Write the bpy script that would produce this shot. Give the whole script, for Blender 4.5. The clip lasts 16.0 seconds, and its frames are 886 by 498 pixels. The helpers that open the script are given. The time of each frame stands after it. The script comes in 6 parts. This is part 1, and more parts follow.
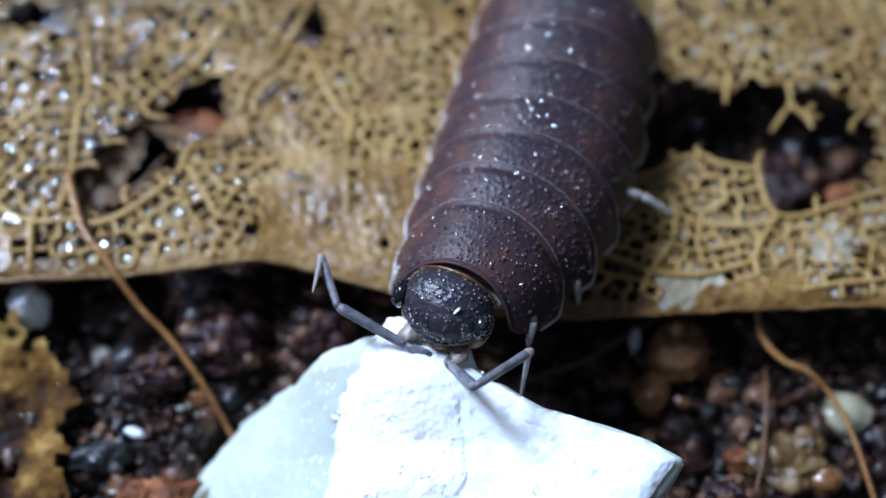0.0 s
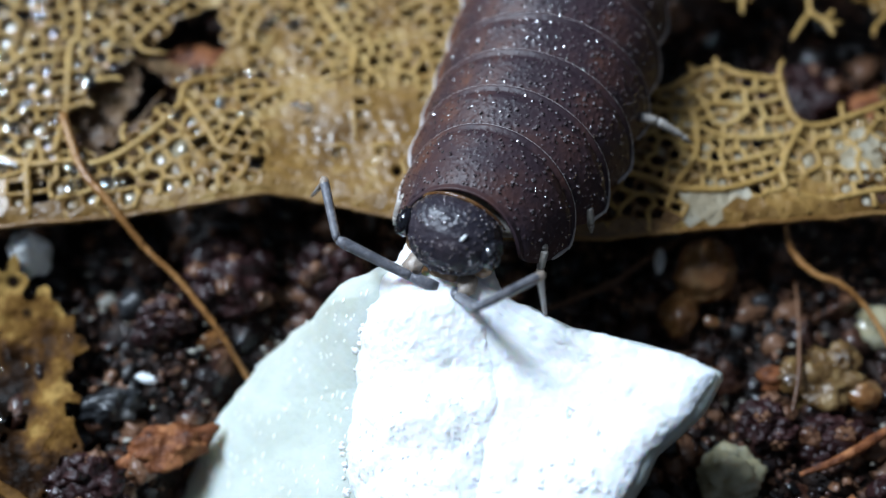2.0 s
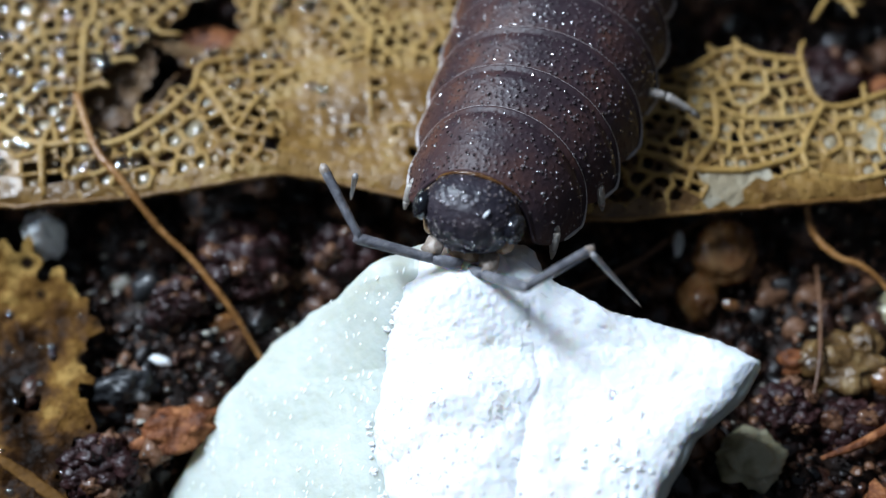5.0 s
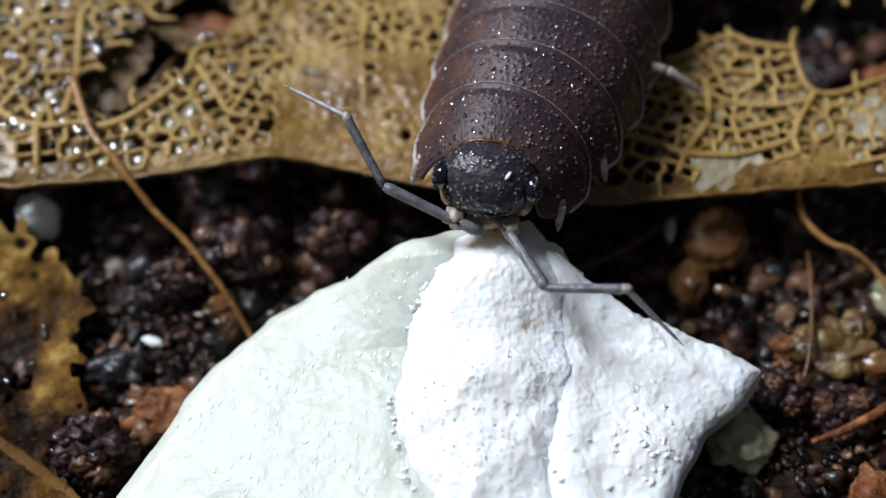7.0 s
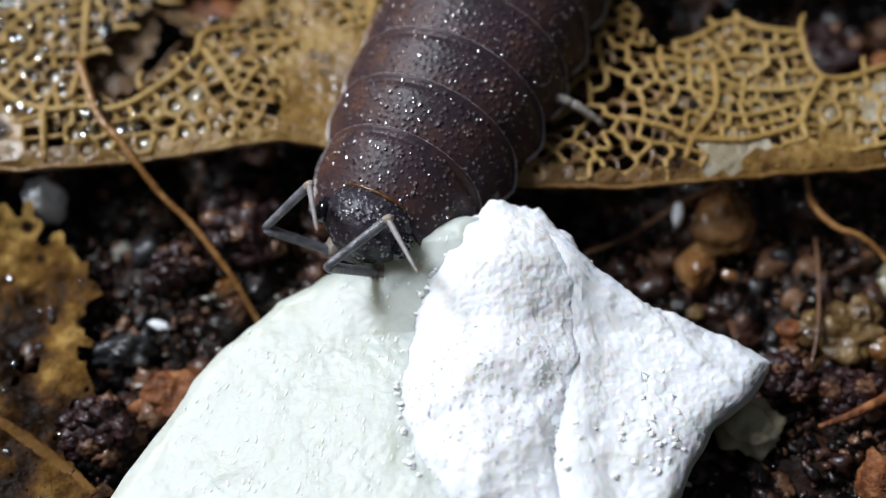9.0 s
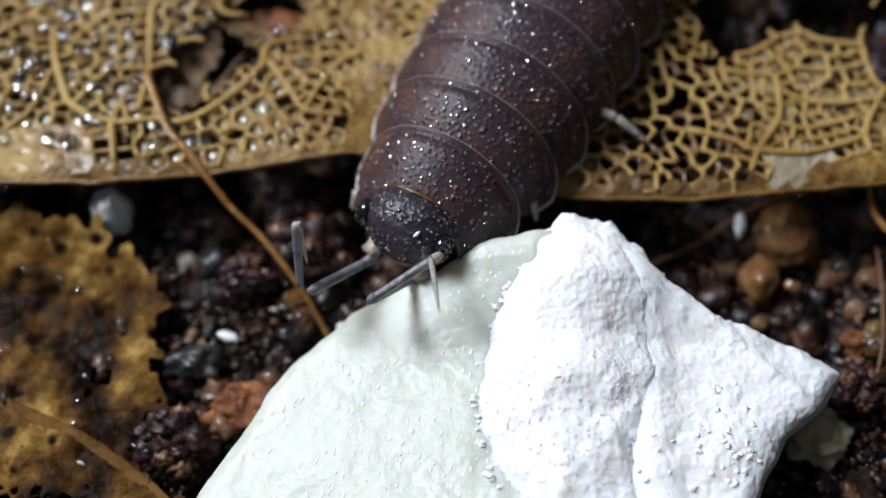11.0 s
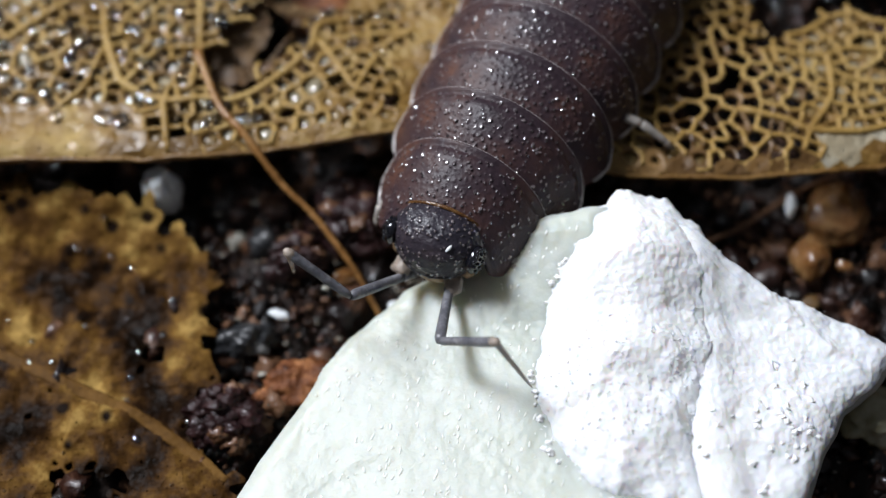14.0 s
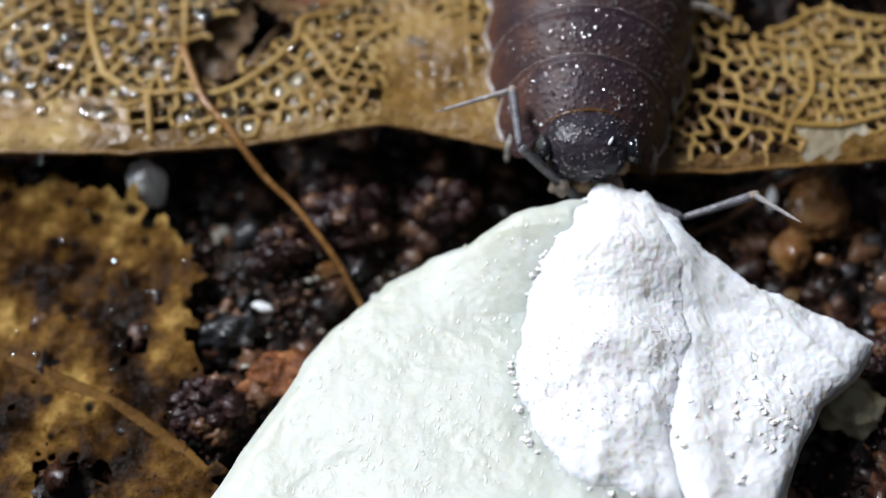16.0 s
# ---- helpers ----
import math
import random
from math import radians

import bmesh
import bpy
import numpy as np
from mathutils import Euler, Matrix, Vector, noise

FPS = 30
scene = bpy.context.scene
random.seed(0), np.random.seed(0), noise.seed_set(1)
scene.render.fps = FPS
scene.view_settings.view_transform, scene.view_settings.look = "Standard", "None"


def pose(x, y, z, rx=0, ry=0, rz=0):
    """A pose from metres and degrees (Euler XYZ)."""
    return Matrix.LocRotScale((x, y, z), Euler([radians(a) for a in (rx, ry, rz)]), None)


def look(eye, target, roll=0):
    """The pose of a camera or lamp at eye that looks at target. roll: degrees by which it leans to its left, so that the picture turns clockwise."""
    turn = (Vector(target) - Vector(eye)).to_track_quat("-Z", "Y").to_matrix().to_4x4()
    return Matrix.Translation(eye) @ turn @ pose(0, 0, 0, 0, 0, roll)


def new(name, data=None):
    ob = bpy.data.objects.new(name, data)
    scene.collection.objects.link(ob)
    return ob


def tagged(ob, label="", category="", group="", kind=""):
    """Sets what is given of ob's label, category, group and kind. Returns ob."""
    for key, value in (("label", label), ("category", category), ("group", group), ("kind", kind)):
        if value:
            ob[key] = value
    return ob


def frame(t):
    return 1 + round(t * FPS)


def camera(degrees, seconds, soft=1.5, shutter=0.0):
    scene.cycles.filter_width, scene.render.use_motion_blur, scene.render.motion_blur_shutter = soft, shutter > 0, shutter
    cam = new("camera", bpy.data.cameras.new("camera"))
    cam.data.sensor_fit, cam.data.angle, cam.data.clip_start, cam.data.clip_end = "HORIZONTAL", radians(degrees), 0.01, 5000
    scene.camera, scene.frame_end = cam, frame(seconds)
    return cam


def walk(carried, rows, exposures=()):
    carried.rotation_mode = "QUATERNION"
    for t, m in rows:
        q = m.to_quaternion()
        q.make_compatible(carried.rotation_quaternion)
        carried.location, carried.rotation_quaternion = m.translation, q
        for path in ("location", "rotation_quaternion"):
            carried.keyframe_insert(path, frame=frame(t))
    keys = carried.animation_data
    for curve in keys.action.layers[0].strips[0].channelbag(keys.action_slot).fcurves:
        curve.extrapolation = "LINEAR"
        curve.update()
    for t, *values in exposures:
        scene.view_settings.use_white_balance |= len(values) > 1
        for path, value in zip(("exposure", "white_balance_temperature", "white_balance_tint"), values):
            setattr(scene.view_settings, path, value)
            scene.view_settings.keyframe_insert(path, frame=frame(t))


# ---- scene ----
cam = camera(40, 16.0, soft=1.3)
cam.data.dof.use_dof, cam.data.dof.focus_distance, cam.data.dof.aperture_fstop = True, 0.0236, 52
walk(cam, [
    (0, pose(0.001277, -0.014153, 0.026058, 30.749, -1.130, 1.661)),
    (0.5, pose(0.000966, -0.013830, 0.025860, 30.367, -0.432, 0.480)),
    (1, pose(0.001343, -0.014712, 0.024639, 29.627, -0.195, -0.725)),
    (1.5, pose(0.001524, -0.015258, 0.024139, 29.180, -0.354, -0.504)),
    (2, pose(0.000761, -0.014442, 0.024663, 29.307, -0.185, -0.716)),
    (2.5, pose(0.000456, -0.013545, 0.025097, 29.715, -0.062, -0.894)),
    (3, pose(0.000586, -0.013511, 0.025030, 29.631, 0.002, -0.845)),
    (3.5, pose(0.000578, -0.013795, 0.024768, 29.415, 0.052, -0.691)),
    (4, pose(0.000703, -0.014195, 0.024535, 29.331, 0.205, -0.551)),
    (6.5, pose(0.000735, -0.015309, 0.023896, 30.305, 0.348, 0.010)),
    (7, pose(0.000907, -0.015512, 0.023838, 30.516, 0.229, 0.045)),
    (7.5, pose(0.000928, -0.015637, 0.023765, 30.516, 0.078, 0.058)),
    (8, pose(0.000976, -0.015586, 0.023795, 30.278, 0.158, 0.075)),
    (8.5, pose(0.000973, -0.015571, 0.023794, 30.191, 0.193, 0.042)),
    (9, pose(0.000799, -0.015605, 0.023751, 30.053, 0.250, 0.202)),
    (9.5, pose(0.000178, -0.015842, 0.023715, 29.687, 0.394, 0.341)),
    (9.7, pose(-0.000281, -0.015937, 0.023722, 29.678, 0.218, 0.086)),
    (12, pose(-0.000923, -0.014970, 0.024400, 29.867, 0.029, 0.008)),
    (12.5, pose(-0.001127, -0.015158, 0.024255, 29.991, 0.172, 0.079)),
    (13, pose(-0.001471, -0.015483, 0.024080, 30.016, 0.213, 0.166)),
    (13.5, pose(-0.001632, -0.015650, 0.023951, 29.984, 0.184, 0.230)),
    (14, pose(-0.001778, -0.015862, 0.023836, 29.965, 0.246, 0.291)),
    (14.5, pose(-0.001753, -0.016098, 0.023790, 29.987, 0.086, 0.290)),
    (15, pose(-0.001513, -0.016157, 0.023834, 29.976, 0.041, 0.280)),
    (15.5, pose(-0.001400, -0.016091, 0.023827, 30.041, 0.096, 0.250)),
    (16, pose(-0.001470, -0.016100, 0.023873, 30.042, 0.063, 0.278)),
], exposures=[(0, 0.25, 5100, 16), (1.0, 0.2, 5550, 11), (1.5, 0.18, 5600, 10), (4.2, 0.17, 5500, 10), (6.3, -0.03, 6250, 14), (9.7, -0.12, 6350, 16), (16.0, -0.08, 6450, 17)])

MM = 0.001
rng = np.random.default_rng(7)

# ---- light: one oblong lamp above and behind the animal, a dim room round it ----
world = bpy.data.worlds.new("room")
scene.world = world
world.use_nodes = True
world.node_tree.nodes["Background"].inputs[0].default_value = (0.8, 0.9, 1.0, 1)
world.node_tree.nodes["Background"].inputs[1].default_value = 0.09

lamp_data = bpy.data.lights.new("lamp_light", "AREA")
lamp_data.shape, lamp_data.size, lamp_data.size_y = "RECTANGLE", 0.065, 0.03
lamp_data.energy, lamp_data.color = 0.38, (0.90, 0.97, 1.0)
lamp = new("lamp_light", lamp_data)
lamp.matrix_world = look((-0.083, 0.042, 0.118), (0.001, -0.002, 0.002), 60)


# ---- materials ----
def material(name, stops, scale=900.0, rough=(0.4, 0.6), bump=0.3, bump_scale=3000.0, coat=0.0, metal=0.0,
             speck=None, spread=0.5, sss=0.0, trans=0.0, per_object=0.0, detail=6.0, spec=0.5, sss_scale=0.0004, depth=0.00008):
    """A surface: colour stops along a noise, a second mottle, grain, relief and gloss."""
    m = bpy.data.materials.new(name)
    m.use_nodes = True
    nt = m.node_tree
    n, link = nt.nodes, nt.links.new
    b = n["Principled BSDF"]
    tc = n.new("ShaderNodeTexCoord")
    geo = n.new("ShaderNodeNewGeometry")
    info = n.new("ShaderNodeObjectInfo")
    no = n.new("ShaderNodeTexNoise")
    no.inputs["Scale"].default_value, no.inputs["Detail"].default_value, no.inputs["Roughness"].default_value = scale, detail, 0.62
    link(tc.outputs["Object"], no.inputs["Vector"])
    add = n.new("ShaderNodeMath")
    add.operation = "MULTIPLY_ADD"
    add.inputs[1].default_value = per_object
    link(geo.outputs["Random Per Island"], add.inputs[0])
    link(no.outputs["Fac"], add.inputs[2])
    sub = n.new("ShaderNodeMath")
    sub.operation = "SUBTRACT"
    sub.inputs[1].default_value = per_object * 0.5
    link(add.outputs[0], sub.inputs[0])
    ramp = n.new("ShaderNodeValToRGB")
    while len(ramp.color_ramp.elements) < len(stops):
        ramp.color_ramp.elements.new(0.5)
    for i, c in enumerate(stops):
        e = ramp.color_ramp.elements[i]
        e.position = 0.5 + (i / max(1, len(stops) - 1) - 0.5) * spread
        e.color = (*c, 1)
    link(sub.outputs[0], ramp.inputs["Fac"])
    colour = ramp.outputs["Color"]
    if speck:
        col, sc, size = speck
        vo = n.new("ShaderNodeTexVoronoi")
        vo.inputs["Scale"].default_value = sc
        link(tc.outputs["Object"], vo.inputs["Vector"])
        mr = n.new("ShaderNodeMapRange")
        mr.inputs["From Min"].default_value, mr.inputs["From Max"].default_value = size, size * 0.5
        link(vo.outputs["Distance"], mr.inputs["Value"])
        mix = n.new("ShaderNodeMix")
        mix.data_type = "RGBA"
        link(mr.outputs["Result"], mix.inputs["Factor"])
        link(colour, mix.inputs[6])
        mix.inputs[7].default_value = (*col, 1)
        colour = mix.outputs[2]
    link(colour, b.inputs["Base Color"])
    n2 = n.new("ShaderNodeTexNoise")
    n2.inputs["Scale"].default_value, n2.inputs["Detail"].default_value = bump_scale, 4.0
    link(tc.outputs["Object"], n2.inputs["Vector"])
    rr = n.new("ShaderNodeMapRange")
    rr.inputs["From Min"].default_value, rr.inputs["From Max"].default_value = 0.3, 0.7
    rr.inputs["To Min"].default_value, rr.inputs["To Max"].default_value = rough
    link(no.outputs["Fac"], rr.inputs["Value"])
    link(rr.outputs["Result"], b.inputs["Roughness"])
    bp = n.new("ShaderNodeBump")
    bp.inputs["Strength"].default_value, bp.inputs["Distance"].default_value = bump, depth
    link(n2.outputs["Fac"], bp.inputs["Height"])
    link(bp.outputs["Normal"], b.inputs["Normal"])
    b.inputs["Metallic"].default_value = metal
    b.inputs["Specular IOR Level"].default_value = spec
    b.inputs["Coat Weight"].default_value, b.inputs["Coat Roughness"].default_value = coat, 0.08
    if sss:
        b.inputs["Subsurface Weight"].default_value = sss
        b.inputs["Subsurface Scale"].default_value = sss_scale
        b.inputs["Subsurface Radius"].default_value = (1.0, 0.8, 0.6)
    if trans:
        b.inputs["Transmission Weight"].default_value = trans
        b.inputs["IOR"].default_value = 1.4
    return m


SOIL = material("soil", [(0.003, 0.002, 0.002), (0.012, 0.007, 0.005), (0.035, 0.016, 0.01)], 700, (0.35, 0.75), 0.9, 4000, coat=0.03, spec=0.2)
CRUMB = material("soil_crumb", [(0.002, 0.0013, 0.0013), (0.01, 0.0042, 0.0034), (0.04, 0.015, 0.009), (0.15, 0.072, 0.036)],
                 1400, (0.2, 0.6), 1.0, 6000, coat=0.3, per_object=0.6, spec=0.35)
PURPLE = material("purple_crumb", [(0.004, 0.002, 0.002), (0.022, 0.007, 0.007), (0.06, 0.019, 0.016)], 1500, (0.3, 0.65), 1.0, 6000, coat=0.15, spec=0.3)
ORANGE = material("wood_chip", [(0.045, 0.012, 0.004), (0.17, 0.055, 0.016), (0.36, 0.15, 0.055)], 2600, (0.5, 0.75), 1.0, 7000, spread=0.35, spec=0.3)
AMBER = material("amber_grain", [(0.06, 0.022, 0.006), (0.19, 0.085, 0.025), (0.4, 0.25, 0.11)], 700, (0.18, 0.4), 0.5, 2500, coat=0.5, sss=0.5)
YELLOW = material("yellow_lump", [(0.03, 0.014, 0.004), (0.12, 0.066, 0.02), (0.27, 0.18, 0.07)], 1700, (0.3, 0.5), 1.0, 5000, coat=0.2, sss=0.2, spread=0.4)
CLEAR = material("clear_grain", [(0.34, 0.29, 0.15), (0.55, 0.5, 0.32), (0.8, 0.78, 0.62)], 900, (0.08, 0.3), 0.6, 3000, coat=0.5, trans=0.35, sss=0.3)
GRIT = material("grit", [(0.04, 0.035, 0.03), (0.14, 0.12, 0.09), (0.4, 0.38, 0.32)], 900, (0.1, 0.3), 0.4, 5000, coat=0.6, per_object=0.8)
GREY = material("grey_grain", [(0.006, 0.006, 0.007), (0.022, 0.023, 0.025), (0.08, 0.072, 0.06)], 1800, (0.3, 0.6), 1.0, 3500, coat=0.15)
WHITE = material("white_grain", [(0.6, 0.62, 0.62), (0.8, 0.82, 0.82), (0.9, 0.9, 0.88)], 1500, (0.4, 0.7), 0.7, 4500, sss=0.2)
ROOT = material("rootlet", [(0.12, 0.045, 0.01), (0.28, 0.13, 0.034), (0.42, 0.24, 0.085)], 900, (0.3, 0.55), 0.6, 6000, coat=0.15)
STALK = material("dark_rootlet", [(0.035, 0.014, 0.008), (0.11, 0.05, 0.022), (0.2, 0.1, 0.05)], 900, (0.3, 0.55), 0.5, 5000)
LEAF = material("dry_leaf", [(0.09, 0.044, 0.01), (0.222, 0.124, 0.03), (0.385, 0.26, 0.085)], 520, (0.25, 0.7), 0.9, 3200, coat=0.08, spec=0.4, spread=0.45, per_object=0.16)
VEIN = material("leaf_vein", [(0.175, 0.092, 0.021), (0.34, 0.208, 0.057), (0.47, 0.32, 0.11)], 420, (0.3, 0.65), 0.9, 5000, coat=0.06, spec=0.35, spread=0.5)
FILM = material("grey_leaf_film", [(0.19, 0.14, 0.075), (0.31, 0.26, 0.17), (0.43, 0.4, 0.32)], 1500, (0.25, 0.5), 0.5, 5000, coat=0.1)
DARK_FILM = material("sunk_leaf_film", [(0.06, 0.036, 0.01), (0.19, 0.12, 0.04), (0.38, 0.26, 0.1)], 900, (0.25, 0.6), 0.9, 4000, coat=0.15, per_object=0.3)
WET_FILM = material("wet_leaf_film", [(0.13, 0.1, 0.05), (0.28, 0.24, 0.16), (0.4, 0.38, 0.31)], 1500, (0.1, 0.22), 0.15, 2500, coat=1.0, per_object=0.3)
BROWN_LEAF = material("rotting_leaf", [(0.005, 0.0025, 0.001), (0.018, 0.008, 0.003), (0.07, 0.032, 0.008), (0.16, 0.083, 0.019), (0.34, 0.21, 0.06)], 560, (0.35, 0.75),
                      1.0, 2600, spec=0.04, speck=((0.008, 0.004, 0.002), 1500, 0.3), spread=0.26, detail=9)
# darker leaf brown: the woodlouse's shade on the blade, put into the colour
SHADE_LEAF = material("shade_dark_leaf", [(0.06, 0.028, 0.008), (0.14, 0.072, 0.02), (0.27, 0.15, 0.048)], 700, (0.3, 0.6), 0.9, 3200, per_object=0.25)
SHRED = material("old_leaf", [(0.05, 0.022, 0.007), (0.13, 0.068, 0.024), (0.21, 0.125, 0.05)], 900, (0.4, 0.7), 0.8, 4000, per_object=0.25)
BROWN_VEIN = material("rotting_vein", [(0.09, 0.04, 0.008), (0.18, 0.09, 0.02), (0.28, 0.16, 0.045)], 800, (0.35, 0.6), 0.6, 4500, coat=0.05)
ROT_VEIN = material("sunk_vein", [(0.05, 0.022, 0.005), (0.12, 0.058, 0.013), (0.2, 0.105, 0.026)], 900, (0.6, 0.8), 0.9, 3500, spec=0.1)
PLATE = material("shell_plate", [(0.47, 0.505, 0.435), (0.555, 0.585, 0.515), (0.66, 0.685, 0.635)], 620, (0.34, 0.52), 0.7, 4200, sss=0.7, sss_scale=0.0012, depth=0.00004, spec=0.4)
# lighter than the plate, so that sparkle is put into the colour
GLINT_NICK = material("plate_glint_nicks", [(0.8, 0.82, 0.76), (0.88, 0.9, 0.86)], 1500, (0.2, 0.35), 0.1, 5000, coat=0.5)
CHALK = material("chalk", [(0.85, 0.85, 0.84), (0.9, 0.9, 0.9), (0.94, 0.94, 0.94)], 900, (0.7, 0.9), 0.6, 7000, sss=0.55, spec=0.2, sss_scale=0.0006, depth=0.00005)
DUST = material("chalk_crumb", [(0.84, 0.84, 0.82), (0.9, 0.9, 0.89), (0.93, 0.93, 0.93)], 900, (0.7, 0.9), 0.4, 7000, spec=0.2, depth=0.00003)
CUTICLE = material("cuticle", [(0.02, 0.014, 0.019), (0.036, 0.022, 0.027), (0.064, 0.03, 0.026), (0.14, 0.054, 0.024)], 650, (0.4, 0.54),
                   0.6, 9000, spec=0.28, spread=0.44, detail=9, depth=0.00003)
# paler than the cuticle: highlights on the bumps painted in, gloss raised too
GRAIN = material("glint_pale_grain", [(0.055, 0.04, 0.043), (0.095, 0.073, 0.076), (0.17, 0.14, 0.142)], 2600, (0.16, 0.3), 0.0, 9000, coat=1.0, spec=1.0, spread=0.4, per_object=0.7)
GRAIN.node_tree.nodes["Principled BSDF"].inputs["IOR"].default_value = 1.75
HEAD = material("head_cuticle", [(0.013, 0.012, 0.018), (0.026, 0.022, 0.03), (0.05, 0.036, 0.042)], 1500, (0.3, 0.45), 0.9, 5200, spec=0.4, depth=0.00006)
RIM = material("pale_rim", [(0.3, 0.265, 0.26), (0.48, 0.44, 0.43), (0.64, 0.6, 0.59)], 1500, (0.25, 0.45), 0.3, 9000)
EYE = material("eye", [(0.004, 0.004, 0.006), (0.01, 0.01, 0.014)], 3000, (0.08, 0.16), 0.1, 9000, coat=0.6)
ANTENNA = material("antenna", [(0.045, 0.045, 0.056), (0.13, 0.13, 0.145), (0.32, 0.315, 0.33)], 2500, (0.25, 0.45), 0.4, 12000, sss=0.2)
WHIP = material("antenna_tip", [(0.16, 0.15, 0.155), (0.28, 0.265, 0.265), (0.42, 0.4, 0.39)], 2500, (0.25, 0.45), 0.4, 12000, sss=0.3)
JOINT = material("pale_joint", [(0.14, 0.11, 0.085), (0.3, 0.245, 0.2), (0.5, 0.44, 0.38)], 2500, (0.3, 0.5), 0.4, 9000, sss=0.3)
MOUTH = material("mouthparts", [(0.16, 0.085, 0.04), (0.34, 0.22, 0.12), (0.5, 0.38, 0.24)], 2500, (0.25, 0.45), 0.5, 9000, sss=0.2, coat=0.2)
LEG = material("leg", [(0.16, 0.14, 0.13), (0.32, 0.29, 0.26), (0.5, 0.46, 0.42)], 2200, (0.25, 0.5), 0.4, 9000, sss=0.3)
COLLAR = material("neck_membrane", [(0.03, 0.012, 0.005), (0.09, 0.04, 0.012), (0.2, 0.11, 0.035)], 1500, (0.15, 0.3), 0.3, 9000, sss=0.2, coat=0.3)
UNSEEN_WALL = material("added_wall", [(0.05, 0.045, 0.04), (0.07, 0.065, 0.06)], 60, (0.4, 0.6), 0.1, 300)
WATER = material("water", [(0.95, 0.97, 0.98), (1, 1, 1)], 500, (0.01, 0.03), 0.0, 1000, trans=1.0, coat=1.0)


# ---- mesh helpers (all in millimetres) ----
def put(name, verts, faces, mat, parent=None, label="", smooth=True, at=None):
    me = bpy.data.meshes.new(name)
    me.from_pydata((np.asarray(verts, float) * MM).tolist(), [], faces)
    me.materials.append(mat)
    if smooth:
        me.polygons.foreach_set("use_smooth", [True] * len(me.polygons))
    me.update()
    ob = new(name, me)
    if parent:
        ob.parent = parent
    if at:
        ob.matrix_basis = at
    if label:
        ob["label"] = label
    return ob


def grid_faces(nu, nv, start=0, wrap=False):
    """Quads over nv rows of nu verts."""
    out = []
    for j in range(nv - 1):
        for i in range(nu if wrap else nu - 1):
            k = (i + 1) % nu
            out.append((start + j * nu + i, start + j * nu + k, start + (j + 1) * nu + k, start + (j + 1) * nu + i))
    return out


def curve(points, steps=6):
    """Catmull-Rom through the points."""
    p = [np.array(q, float) for q in points]
    p = [2 * p[0] - p[1]] + p + [2 * p[-1] - p[-2]]
    out = []
    for i in range(1, len(p) - 2):
        for s in range(steps):
            t = s / steps
            a, b, c, d = p[i - 1:i + 3]
            out.append(0.5 * (2 * b + (c - a) * t + (2 * a - 5 * b + 4 * c - d) * t * t + (3 * b - a - 3 * c + d) * t ** 3))
    out.append(p[-2])
    return out


def tube(path, radii, sides=8, rough=0.0, flat=1.0):
    """Verts and faces of a closed tube along the path."""
    path = np.array(path, float)
    n = len(path)
    radii = np.interp(np.linspace(0, 1, n), np.linspace(0, 1, len(radii)), radii)
    verts, faces = [], []
    for i in range(n):
        d = path[min(i + 1, n - 1)] - path[max(i - 1, 0)]
        d = d / (np.linalg.norm(d) + 1e-9)
        up = np.array((0, 0, 1.0)) if abs(d[2]) < 0.9 else np.array((0, 1.0, 0))
        x = np.cross(d, up)
        x /= np.linalg.norm(x)
        z = np.cross(x, d)
        for k in range(sides):
            a = 2 * math.pi * k / sides
            r = radii[i] * (1 + rough * (rng.random() - 0.5))
            verts.append(path[i] + x * math.cos(a) * r + z * math.sin(a) * r * flat)
    faces = grid_faces(sides, n, 0, True)
    faces.append(tuple(range(sides))[::-1])
    faces.append(tuple(range((n - 1) * sides, n * sides)))
    return verts, faces


def joined(pieces):
    verts, faces = [], []
    for v, f in pieces:
        o = len(verts)
        verts += list(v)
        faces += [tuple(i + o for i in q) for q in f]
    return verts, faces


def icosphere(level):
    bm = bmesh.new()
    bmesh.ops.create_icosphere(bm, subdivisions=level, radius=1.0)
    v = np.array([q.co[:] for q in bm.verts])
    f = [tuple(q.index for q in p.verts) for p in bm.faces]
    bm.free()
    return v, f


ICO = {k: icosphere(k) for k in (1, 2, 3, 4)}


def lump(size, seed, level=3, rough=0.3, freq=1.6, angular=0.0):
    """An uneven stone or crumb of the given half sizes."""
    v, f = ICO[level]
    out = []
    off = Vector((seed * 3.17, seed * 1.31, seed * 7.7))
    for p in v:
        q = Vector(p)
        d = noise.fractal(q * freq + off, 0.9, 2.1, 4)
        if angular:
            d += angular * (noise.voronoi(q * freq + off)[0][0] - 0.3)
        out.append(p * (1 + rough * d) * np.array(size))
    return np.array(out), f


def turned(v, rz=0.0, rx=0.0, ry=0.0):
    m = np.array(Euler((radians(rx), radians(ry), radians(rz))).to_matrix())
    return np.asarray(v) @ m.T


def height(x, y, seed=0.0, freq=1.0, octaves=4):
    return noise.fractal(Vector((x * freq + seed, y * freq - seed, seed * 0.37)), 0.9, 2.0, octaves)


def inside(x, y, poly):
    c = False
    j = len(poly) - 1
    for i in range(len(poly)):
        (xi, yi), (xj, yj) = poly[i], poly[j]
        if (yi > y) != (yj > y) and x < (xj - xi) * (y - yi) / (yj - yi) + xi:
            c = not c
        j = i
    return c


